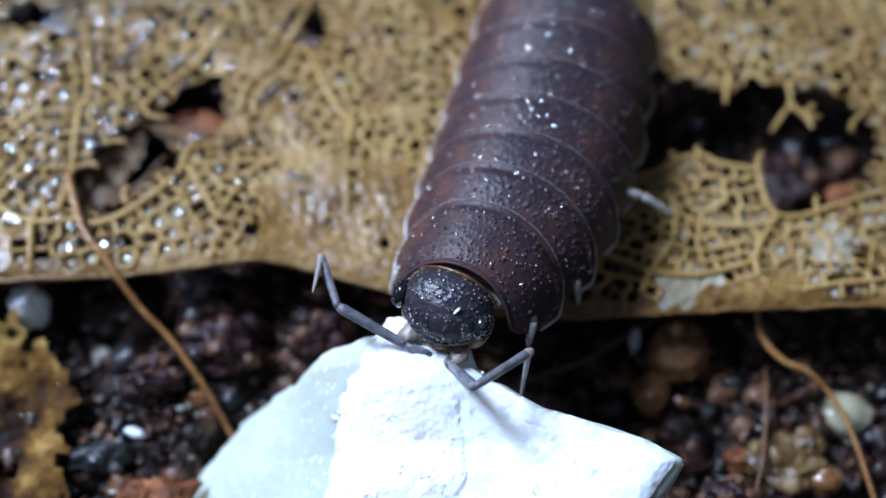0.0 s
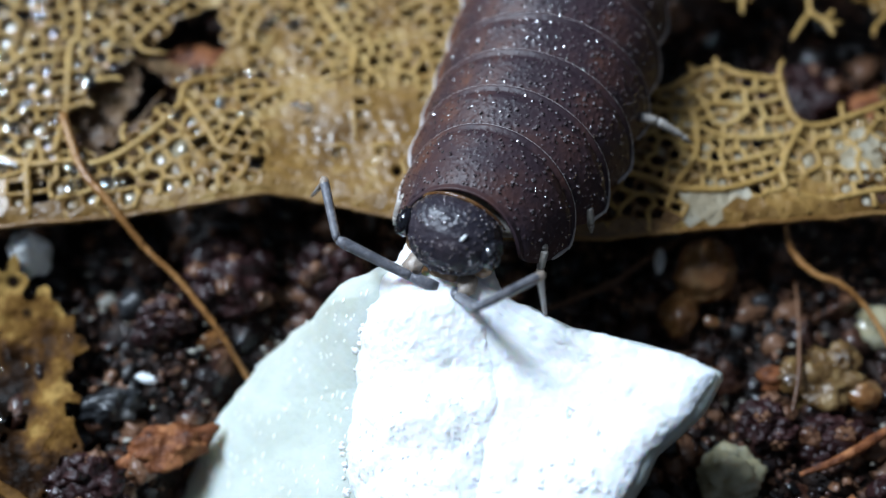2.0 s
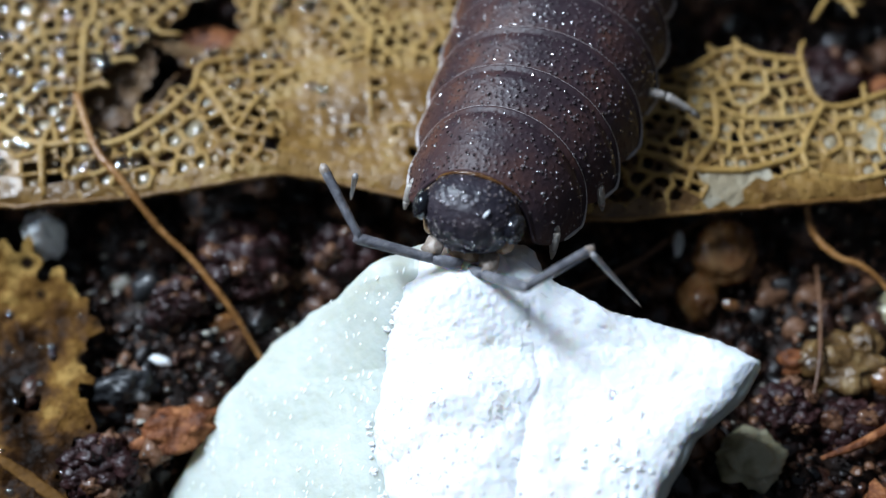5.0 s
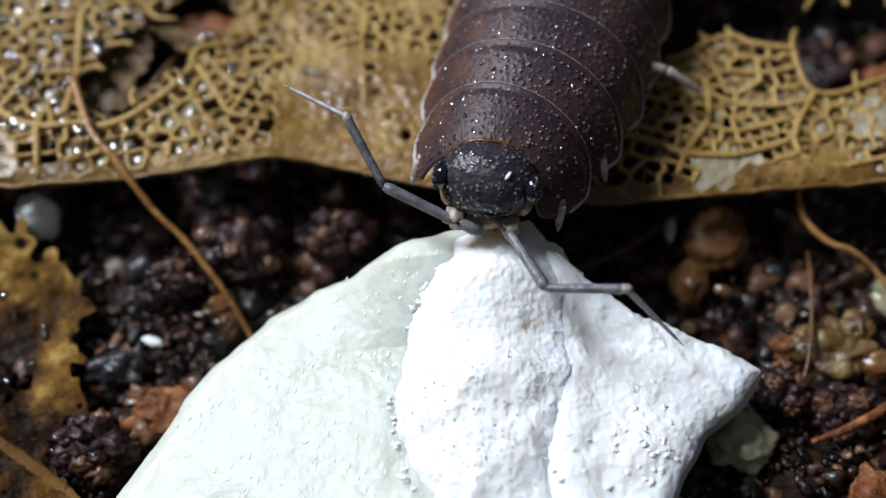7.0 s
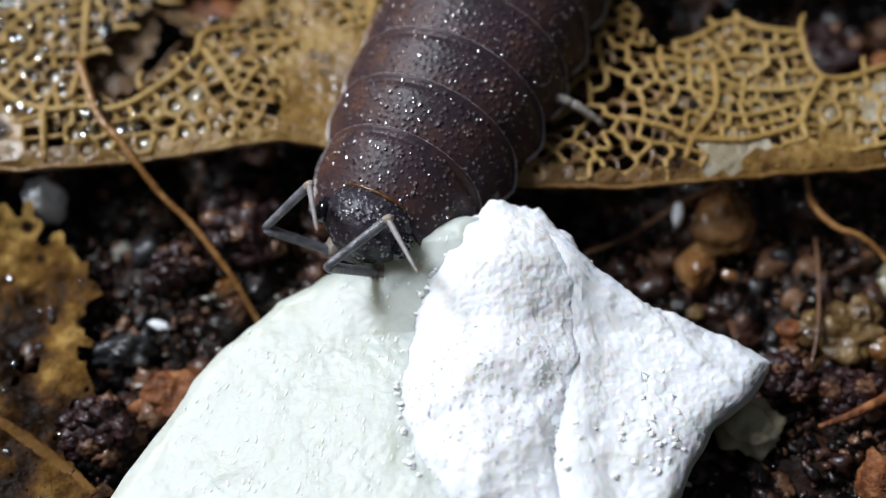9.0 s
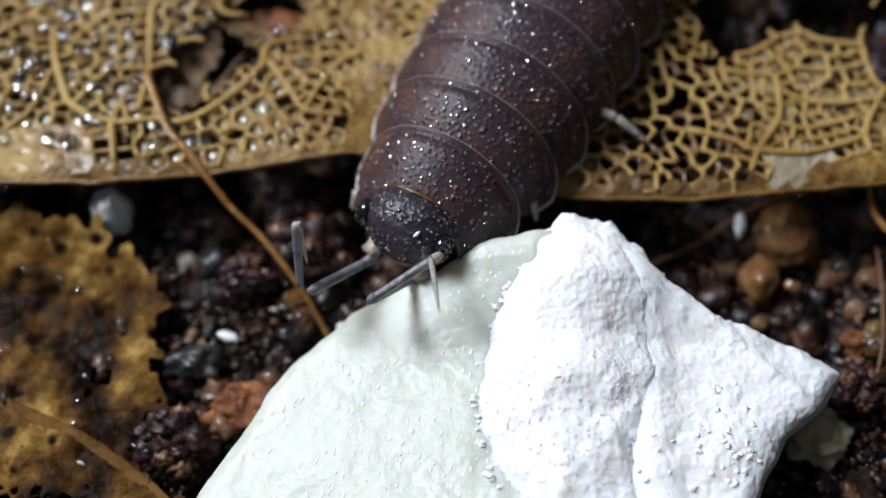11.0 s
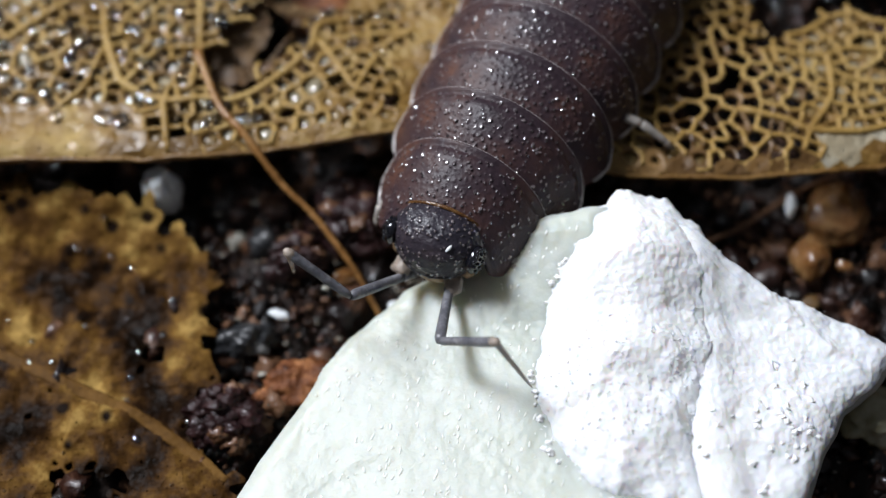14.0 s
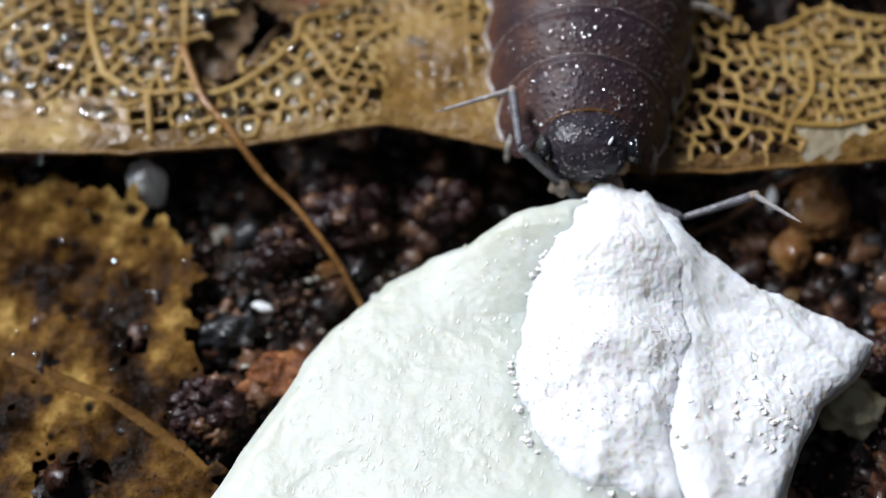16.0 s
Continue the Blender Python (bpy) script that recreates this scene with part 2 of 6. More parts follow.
def cells(seeds, reach):
    """Voronoi cells of the seeds: a list of polygons, clipped to a box of half size reach round each seed."""
    seeds = np.array(seeds)
    out = []
    bucket = {}
    for i, (x, y) in enumerate(seeds):
        bucket.setdefault((int(x // reach), int(y // reach)), []).append(i)
    for i, (x, y) in enumerate(seeds):
        bx, by = int(x // reach), int(y // reach)
        near = [k for a in (-2, -1, 0, 1, 2) for c in (-2, -1, 0, 1, 2) for k in bucket.get((bx + a, by + c), ()) if k != i]
        near.sort(key=lambda k: (seeds[k][0] - x) ** 2 + (seeds[k][1] - y) ** 2)
        poly = [(x - reach, y - reach), (x + reach, y - reach), (x + reach, y + reach), (x - reach, y + reach)]
        for k in near[:18]:
            mx, my = (seeds[k][0] + x) / 2, (seeds[k][1] + y) / 2
            nx, ny = seeds[k][0] - x, seeds[k][1] - y
            side = [(p[0] - mx) * nx + (p[1] - my) * ny for p in poly]
            if max(side) <= 0:
                continue
            cut = []
            for a in range(len(poly)):
                c = (a + 1) % len(poly)
                if side[a] <= 0:
                    cut.append(poly[a])
                if (side[a] < 0 < side[c]) or (side[c] < 0 < side[a]):
                    t = side[a] / (side[a] - side[c])
                    cut.append((poly[a][0] + t * (poly[c][0] - poly[a][0]), poly[a][1] + t * (poly[c][1] - poly[a][1])))
            poly = cut
            if len(poly) < 3:
                break
        out.append(poly)
    return out


def jittered(x0, x1, y0, y1, step, amount=0.42):
    out = []
    j = 0
    y = y0
    while y < y1:
        x = x0 + (step / 2 if j % 2 else 0)
        while x < x1:
            out.append((x + rng.uniform(-amount, amount) * step, y + rng.uniform(-amount, amount) * step))
            x += step
        y += step * 0.88
        j += 1
    return out


def cell_ring(poly, hole, z, crest, thick, wob, sink=0.02):
    """A leaf cell as a raised rim round a hole (or, with no hole, round a sunken film)."""
    n = len(poly)
    pts = []
    for a in range(n):
        p, q = np.array(poly[a]), np.array(poly[(a + 1) % n])
        pts += [p, p * 0.5 + q * 0.5]
    pts = np.array(pts)
    c = pts.mean(0)
    m = len(pts)
    d = pts - c
    r = np.linalg.norm(d, axis=1, keepdims=True)
    mean = r.mean()
    soft = d / np.maximum(r, 1e-6) * (0.45 * r + 0.55 * min(mean, r.min() * 1.15))
    k = max(hole, 0.12)
    wobble = 1 + wob * (rng.random((m, 1)) - 0.5)
    mid = c + soft * (k + (1 - k) * 0.5)
    inn = c + soft * k * wobble
    verts = []
    for ring, dz in ((pts, crest), (mid, crest * 0.55), (inn, -sink), (inn, -thick), (pts, -thick)):
        verts += [(p[0], p[1], z(p[0], p[1]) + dz) for p in ring]
    faces = grid_faces(m, 5, 0, True)
    if hole <= 0.12:
        faces.append(tuple(range(2 * m, 3 * m)))
        faces = [f for f in faces if not (f[0] // m == 2)]
    return verts, faces


# ---- ground ----
def ground_z(x, y):
    # the shell piece has pressed a hollow into the soil
    d = (x + 4.0) * 0.854 - (y + 4.3) * 0.519
    hollow = min(1.0, max(0.0, (d + 0.35) / 0.5)) * min(1.9, max(0.0, 0.65 + 0.6 * (-4.3 - y))) if x < 2 else 0.0
    return -0.35 + 0.42 * height(x, y, 3.0, 0.55, 5) + 0.16 * height(x, y, 9.0, 2.2, 3) - hollow


def build_ground():
    near = np.linspace(-17, 17, 230)
    far = np.array([22, 30, 45, 70, 110, 150])
    xs = np.concatenate([-far[::-1], near, far])
    verts = []
    for y in xs:
        for x in xs:
            fade = max(0.0, 1 - max(0, max(abs(x), abs(y)) - 15) / 6)
            verts.append((x, y, -0.35 + (ground_z(x, y) + 0.35) * fade))
    n = len(xs)
    tagged(put("ground", verts, grid_faces(n, n), SOIL), "dark wet potting soil with fine crumbs", "soil", kind="structure")
    # crumbs too many to count
    pieces = []
    for i in range(3600):
        x, y = rng.uniform(-13.5, 14), rng.uniform(-9, 9)
        s = 0.07 + 0.3 * rng.random() ** 2.6
        v, f = lump((s, s * rng.uniform(0.5, 1), s * rng.uniform(0.4, 0.9)), i, 2, 0.9, 1.9, 0.9)
        v = turned(v, rng.uniform(0, 360), rng.uniform(-30, 30))
        pieces.append((v + np.array((x, y, ground_z(x, y) + s * 0.25)), f))
    for i in range(4200):
        x, y = (rng.uniform(-8, -1), rng.uniform(-7.5, -0.4)) if i % 2 else (rng.uniform(3.5, 12.5), rng.uniform(-8.5, 1.0))
        s = 0.035 + 0.09 * rng.random() ** 2
        v, f = lump((s, s * rng.uniform(0.5, 1), s * rng.uniform(0.5, 0.9)), 5000 + i, 1, 0.9, 1.9, 0.9)
        pieces.append((turned(v, rng.uniform(0, 360), rng.uniform(-40, 40)) + np.array((x, y, ground_z(x, y) + rng.uniform(0.0, 0.22))), f))
    tagged(put("soil_crumbs", *joined(pieces), CRUMB), "glistening dark brown crumbs of wet soil", "soil", kind="stuff")
    # unseen walls, added to close the place for its reflections
    for name, (cx, cy, sx, sy) in {"wall_north": (0, 151, 302, 2), "wall_south": (0, -151, 302, 2),
                                   "wall_east": (151, 0, 2, 298), "wall_west": (-151, 0, 2, 298)}.items():
        v = [(cx + a * sx / 2, cy + b * sy / 2, z) for z in (-3, 60) for a, b in ((-1, -1), (1, -1), (1, 1), (-1, 1))]
        tagged(put(name, v, [(3, 2, 1, 0), (4, 5, 6, 7), (0, 1, 5, 4), (1, 2, 6, 5), (2, 3, 7, 6), (3, 0, 4, 7)], UNSEEN_WALL, smooth=False),
               "plain dark wall, unseen, added to close the place", "wall", kind="structure")


build_ground()

# ---- the skeleton leaf ----
MARGIN = [(-15, -1.2), (-10.8, -1.03), (-8.4, -1.0), (-7.2, -0.92), (-6.2, -0.82), (-5.1, -0.68), (-3.9, -0.47), (-2.75, -0.27), (-2.0, -0.36), (-1.0, -0.63),
          (0.2, -0.96), (2.0, -1.4), (4.5, -1.45), (5.8, -1.33), (7.0, -1.2), (8.2, -1.07), (10.3, -0.93), (14.5, -0.85)]
VOIDS = [
    [(5.4, 2.3), (6.3, 2.45), (6.95, 2.85), (7.5, 2.92), (7.85, 2.67), (8.8, 2.55), (8.84, 2.06), (9.06, 1.45), (9.68, 1.38), (10.35, 1.6), (11.2, 2.0), (11.9, 3.3),
     (11.6, 4.4), (11.2, 5.3), (10.2, 5.2), (9.2, 5.0), (8.0, 5.1), (7.0, 5.5), (6.3, 5.9), (5.2, 5.6), (5.0, 3.4)],
    [(-7.45, 1.5), (-7.01, 0.66), (-6.5, 0.62), (-5.93, 1.08), (-5.14, 1.95), (-4.94, 2.56), (-4.99, 3.12), (-3.97, 3.43), (-3.9, 4.27), (-4.34, 4.78),
     (-4.9, 4.95), (-5.64, 4.36), (-6.0, 3.6), (-6.42, 3.14), (-6.77, 2.72), (-7.3, 2.3)],
    [(-10.2, 6.2), (-9.2, 6.0), (-8.8, 6.9), (-9.8, 7.3)],
    [(-2.9, 6.4), (-2.0, 6.2), (-1.7, 7.0), (-2.6, 7.3)],
    [(-3.75, 0.42), (-3.35, 0.12), (-3.05, 0.3), (-3.0, 0.55), (-3.3, 0.42), (-3.45, 0.5), (-3.6, 0.42), (-3.65, 0.55)],
    [(-4.2, 1.75), (-3.9, 1.5), (-3.7, 1.75), (-3.85, 2.05)],
    [(-3.5, 1.3), (-3.25, 1.2), (-3.15, 1.5), (-3.3, 1.65)],
]


def margin_y(x):
    return float(np.interp(x, [p[0] for p in MARGIN], [p[1] for p in MARGIN])) + 0.03 * height(x, 0.0, 19.0, 1.6, 3)


def leaf_z(x, y):
    d = y - margin_y(x)
    return 2.1 + 0.12 * height(x, y, 21.0, 0.4, 3) - 0.16 * max(0.0, 1 - d / 0.4) ** 2 + 0.04 * math.sin(x * 1.3 + y)


def in_void(x, y):
    return any(inside(x, y, p) for p in VOIDS)


def sheet_left(x, y):
    """How much of the blade is left between its veins: 1 where it is a sound sheet, 0 where only the net stands."""
    d = y - margin_y(x)
    f = 1.0 if d < 0.3 + 0.16 * height(x, 0, 5.0, 0.9, 2) else 0.25
    if 6.1 < x < 9.6 and d < 0.78 + 0.1 * height(x, 0, 6.0, 1.5, 2):
        f = 1.0
    if -3.0 < x < 0.9 and d < 3.3:
        f = max(f, 0.86 + 0.5 * height(x, y, 2.0, 1.3, 2) - 0.22 * max(0.0, y - 1.6))
    elif -4.9 < x < 2.6:
        f = max(f, 0.52 + 0.3 * height(x, y, 2.0, 1.3, 2))
    if x < -8.2 and d < 1.35 + 0.4 * height(x, y, 8.0, 0.7, 2):
        f = max(f, 0.95)
    if 4.0 < x < 6.2:
        f = min(f, 0.12) if d > 0.42 else f
    return f


def build_leaf():
    leaf = tagged(new("skeleton_leaf"), "dry tan leaf eaten down to a net of veins", "leaf")
    blade, shaded_cells, grey_films, tan_films, wet_films, veins = [], [], [], [], [], []
    main = [
        ([(-11.9, 2.2), (-11.0, 3.0), (-10.39, 3.41), (-9.87, 3.08), (-9.68, 2.25), (-9.35, 1.37), (-9.09, 0.9), (-8.2, 0.43), (-7.3, 0.51), (-6.6, 0.48), (-5.8, 1.0), (-4.99, 1.89), (-4.8, 2.6), (-3.8, 2.91)], 1.15),
        ([(-7.58, 0.75), (-7.52, 2.0), (-7.6, 3.1), (-7.64, 3.7), (-7.5, 4.3), (-7.9, 6.0)], 1.0),
        ([(-7.55, 2.0), (-8.34, 1.92), (-8.67, 1.52), (-9.09, 0.9)], 0.9),
        ([(-9.34, 2.85), (-8.68, 3.54), (-7.7, 3.62)], 0.9),
        ([(-10.39, 3.41), (-10.23, 4.1), (-10.6, 5.2), (-10.9, 7.5)], 1.1),
        ([(-10.94, -0.1), (-10.39, 0.36), (-9.97, 0.82), (-9.7, 1.75)], 0.9),
        ([(-8.15, 0.43), (-8.02, -0.3), (-7.92, -0.85)], 1.0),
        ([(-6.1, 4.0), (-5.65, 4.59), (-5.0, 5.3), (-4.2, 6.8)], 1.0),
        ([(-3.73, 3.75), (-3.65, 4.56), (-3.02, 5.25), (-2.4, 7.2)], 1.1),
        ([(-2.01, 5.23), (-1.37, 4.03), (-1.03, 3.61), (-1.08, 2.87), (-1.59, 2.72), (-2.61, 2.49), (-3.25, 2.42), (-4.3, 2.25)], 0.95),
        ([(-1.03, 3.61), (-0.31, 3.85), (0.75, 4.17), (2.6, 4.4)], 0.8),
        ([(-4.8, 2.15), (-4.25, 1.34), (-3.89, 0.76), (-3.0, 0.6)], 0.85),
        ([(-3.89, 0.78), (-3.57, 1.49), (-3.23, 2.1), (-2.61, 2.49)], 0.85),
        ([(-2.4, 0.94), (-1.53, 0.93), (-0.78, 0.87), (0.4, 0.84)], 0.7),
        ([(-1.05, 2.87), (-0.99, 1.92), (-0.9, 0.85)], 0.65),
        ([(5.9, 2.35), (6.33, 2.48), (6.96, 2.88), (7.5, 2.95), (7.84, 2.72), (8.47, 2.6), (8.8, 2.55), (8.84, 2.06), (9.08, 1.43), (9.68, 1.36), (10.35, 1.58), (11.3, 1.95), (13.5, 2.6)], 0.95),
        ([(5.5, 1.95), (6.0, 1.84), (6.69, 1.75), (6.74, 1.2), (6.68, 0.7), (6.5, 0.3), (6.09, -0.27), (5.85, -0.85)], 0.95),
        ([(4.6, 0.2), (5.14, 0.04), (5.62, -0.11), (6.08, -0.33), (7.06, -0.36), (7.82, -0.15), (8.48, 0.15), (8.67, 0.59), (9.12, 1.35)], 1.0),
        ([(8.48, 0.15), (8.64, -0.36), (9.46, -0.57), (10.1, -0.5), (11.5, -0.3)], 0.9),
        ([(6.69, 1.75), (7.23, 1.98), (7.98, 1.89), (8.84, 2.06)], 0.75),
        ([(6.74, 1.44), (7.25, 1.13), (8.11, 1.04), (9.0, 1.15)], 0.8),
        ([(6.54, 0.46), (7.14, 0.31), (7.78, 0.45), (8.6, 0.72)], 0.75)]
    # cells lie along both sides of each main vein, the rest fill in between
    spine, seeds = [], []
    for path, thick in main:
        c = [np.array(p) for p in curve(path, 12)]
        run = 0.0
        for p, q in zip(c, c[1:]):
            spine.append(p)
            run += np.linalg.norm(q - p)
            if run > 0.28:
                run = 0.0
                n = np.array((p[1] - q[1], q[0] - p[0])) / np.linalg.norm(q - p) * 0.15
                seeds += [tuple(p + n), tuple(p - n)]
    spine = np.array(spine)
    seeds = [p for p in seeds if np.min((spine[:, 0] - p[0]) ** 2 + (spine[:, 1] - p[1]) ** 2) > 0.12 ** 2]
    fixed = np.array(seeds)
    for x, y in jittered(-14, 14, -2.2, 9.5, 0.25, 0.42):
        want = (0.34 if x < -4.6 else 0.27) + 0.2 * min(1.0, max(0.0, 0.5 + 0.9 * height(x, y, 81.0, 0.6, 2)))
        if np.min((fixed[:, 0] - x) ** 2 + (fixed[:, 1] - y) ** 2) < (want * 0.72) ** 2 or np.min((spine[:, 0] - x) ** 2 + (spine[:, 1] - y) ** 2) < 0.2 ** 2:
            continue
        if all((x - a) ** 2 + (y - b) ** 2 > (want * 0.72) ** 2 for a, b in seeds[-260:]):
            seeds.append((x, y))
    coarse = np.array(jittered(-14, 14, -2.2, 9.5, 0.8, 0.36))
    seen = set()

    def owner(x, y):
        return int(np.argmin((coarse[:, 0] - x) ** 2 + (coarse[:, 1] - y) ** 2))

    for (x, y), poly in zip(seeds, cells(seeds, 0.75)):
        if len(poly) < 3 or in_void(x, y) or max(py - margin_y(px) for px, py in poly) < 0.03:
            continue
        poly = [(px, max(py, margin_y(px))) for px, py in poly]
        f = 1.0 if y < margin_y(x) + 0.02 else sheet_left(x, y)
        worn = height(x, y, 25.0, 0.6, 3)
        # side veins run between the larger fields
        mine = owner(x, y)
        for a in range(len(poly)):
            p, q = np.array(poly[a]), np.array(poly[(a + 1) % len(poly)])
            m, e = (p + q) / 2, q - p
            size = np.linalg.norm(e)
            key = tuple(np.round(m, 3))
            if key in seen or size < 0.03 or size > 0.7 or m[1] - margin_y(m[0]) < 0.12:
                continue
            seen.add(key)
            n = np.array((e[1], -e[0])) / size
            far = np.array((x, y)) + 2 * n * np.dot(m - np.array((x, y)), n)
            if owner(*far) == mine or in_void(*far):
                continue
            r = 0.042 + 0.026 * (0.5 + 0.5 * height(m[0], m[1], 91.0, 0.8, 2)) + rng.uniform(0, 0.008)
            lift = 0.01 if f < 0.62 else -0.04
            veins.append(tube([(w[0], w[1], leaf_z(w[0], w[1]) + lift) for w in curve([p - e * 0.05, m + n * rng.uniform(-0.015, 0.015), q + e * 0.05], 3)],
                              [r * 1.1, r * 0.95, r * 0.9, r * 0.95, r * 1.1], 8, 0.1, 0.85))
        # cells beside the woodlouse take the darker brown as its painted shadow
        louse_shade = 1.8 < x + 0.5 * worn < 6.0 and y < 1.6 + worn
        grey = (6.2 < x < 9 and 0.12 < y - margin_y(x) < 0.8 and height(x, y, 31.0, 0.7, 2) > 0.0) or (9.85 < x < 11 and -0.15 < y < 1.25) or (-0.97 < x < -0.5 and 1.1 < y < 2.2)
        if f > 0.62 or (9.95 < x < 10.7 and 0 < y < 1.2):
            (grey_films if grey else shaded_cells if louse_shade else blade).append(cell_ring(poly, 0.0, leaf_z, 0.016, 0.06, 0.5, 0.012))
            continue
        if f < 0.2 and rng.random() < 0.12 or rng.random() < 0.05 or (worn > 0.45 and rng.random() < 0.5):
            continue
        (shaded_cells if louse_shade else blade).append(cell_ring(poly, rng.uniform(0.62, 0.84) if f < 0.4 else rng.uniform(0.35, 0.75), leaf_z, 0.02, 0.07, 0.35, 0.03))
        wet = x < -4.2 and height(x, y, 63.0, 0.5, 2) > -0.25
        left_over = 0.05 if f < 0.2 else 0.95 if x > 5 else 0.75 if f > 0.4 else 0.6
        if rng.random() > left_over - 0.5 * worn:
            continue
        sink = rng.uniform(0.03, 0.08) if x > 5 else rng.uniform(0.05, 0.12)
        c = np.mean(np.array(poly), axis=0)
        tx, ty = (rng.normal(0.13 + 0.02 * (x + 9), 0.09), rng.normal(0.18, 0.08)) if wet else rng.normal(0, 0.12, 2)
        low = [tuple(c + (np.array(p) - c) * (0.97 if rng.random() < 0.8 else 0.55)) for p in poly]
        n = len(low)

        def at(p, dz):
            return (p[0], p[1], leaf_z(*p) - sink - dz + tx * (p[0] - c[0]) + ty * (p[1] - c[1]))

        piece = ([at(p, 0) for p in low] + [at(p, 0.02) for p in low] + [at(c, 0.03 * rng.random())],
                 [(a, (a + 1) % n, 2 * n) for a in range(n)] + [(a, a + n, (a + 1) % n + n, (a + 1) % n) for a in range(n)])
        (wet_films if wet and rng.random() < 0.6 else grey_films if grey or rng.random() < (0.3 if x > 5 else 0.06) else tan_films).append(piece)
    put("blade", *joined(blade), LEAF, leaf)
    put("shaded_blade", *joined(shaded_cells), SHADE_LEAF, leaf, "dark brown stained part of the blade")
    tagged(put("film", *joined(grey_films), FILM, leaf, "greyish film left between the veins"), kind="stuff")
    tagged(put("wet_film", *joined(wet_films), WET_FILM, leaf, "wet shining film between the veins"), kind="stuff")
    tagged(put("sunk_film", *joined(tan_films), DARK_FILM, leaf, "brown film left between the veins"), kind="stuff")
    tagged(put("vein_network", *joined(veins), VEIN, leaf), kind="stuff")
    for path, thick in main:
        r = 0.088 * thick
        v = tube([(p[0], p[1], leaf_z(p[0], p[1]) + (0.03 if sheet_left(*p) < 0.62 else -0.03)) for p in curve(path, 6)], [r, r * 0.86, r * 1.05, r * 0.85, r * 0.95, r * 0.8], 10, 0.2, 0.85)
        put("main_vein", *v, VEIN, leaf)
    # ragged twigs of vein that stick out into the holes
    for path in ([(8.78, 2.5), (8.83, 2.85), (8.95, 3.1)], [(8.4, 5.4), (8.3, 5.1), (8.18, 4.5)], [(9.85, 5.3), (9.83, 4.65), (9.55, 4.2), (9.22, 3.67)],
                 [(9.83, 4.6), (10.05, 4.36), (10.3, 4.25), (10.55, 4.28)], [(10.05, 4.36), (10.3, 4.5), (10.4, 4.65)], [(10.15, 4.32), (10.25, 4.05), (10.3, 3.9)],
                 [(7.5, 2.92), (7.38, 3.1), (7.42, 3.2)], [(6.96, 2.86), (6.8, 2.98), (6.78, 3.12)], [(10.1, 1.5), (10.08, 1.75), (10.12, 1.9)],
                 [(11.6, 4.4), (11.3, 4.1), (11.2, 3.8)], [(-6.05, 1.0), (-6.15, 1.25), (-6.1, 1.5)], [(-6.1, 3.8), (-5.85, 3.6), (-5.4, 3.55)],
                 [(-6.9, 2.7), (-6.5, 2.75), (-6.3, 2.7)], [(-7.5, 1.95), (-7.1, 2.1), (-6.85, 2.0)]):
        put("vein_twig", *tube([(p[0], p[1], leaf_z(p[0], p[1]) + 0.04) for p in curve(path, 5)], [0.085, 0.065, 0.06, 0.07, 0.035], 8, 0.25), VEIN, leaf)
    # brown film left under the net
    under, quads, at_corner = [], [], {}
    step = 0.16

    def corner(i, j):
        if (i, j) not in at_corner:
            x, y = i * step, j * step
            at_corner[i, j] = len(under)
            under.append((x, y, leaf_z(x, y) - 0.2 + 0.04 * height(x, y, 14.0, 2.0, 2)))
        return at_corner[i, j]

    for i in range(-88, 88):
        for j in range(-10, 60):
            x, y = (i + 0.5) * step, (j + 0.5) * step
            d = y - margin_y(x)
            if d < 0.1 or any(in_void(x + dx, y + dy) for dx, dy in ((0, 0), (0.2, 0), (-0.2, 0), (0, 0.2), (0, -0.2))):
                continue
            if height(x, y, 44.0, 0.6, 4) > (-0.12 if x < 2.6 else 2 if x < 6.2 else 0.25):
                quads.append((corner(i, j), corner(i + 1, j), corner(i + 1, j + 1), corner(i, j + 1)))
    put("under_film", under, quads, DARK_FILM, leaf, "thin brown film under the veins")
    lip = []
    xs = np.linspace(-15, 14.5, 500)
    for fwd, down in ((0.0, 0.0), (-0.03, 0.03), (-0.035, 0.08), (0.0, 0.14), (0.1, 0.2), (0.12, 0.19), (0.05, 0.12), (0.02, 0.07), (0.05, 0.02)):
        lip += [(x, margin_y(x) + fwd, leaf_z(x, margin_y(x)) - down * (0.9 + 0.7 * height(x, down, 77.0, 1.4, 3))) for x in xs]
    put("turned_edge", lip, grid_faces(len(xs), 9), BROWN_VEIN, leaf, "brown turned-down leaf edge")
    edge = [(x, margin_y(x) + 0.02 * height(x, 2.0, 3.0, 3.0, 2), leaf_z(x, margin_y(x)) - 0.01) for x in np.linspace(-15, 14.5, 300)]
    put("edge", *tube(edge, [0.035, 0.055, 0.03, 0.05, 0.06, 0.035], 9, 0.35), BROWN_VEIN, leaf)
    return leaf


build_leaf()


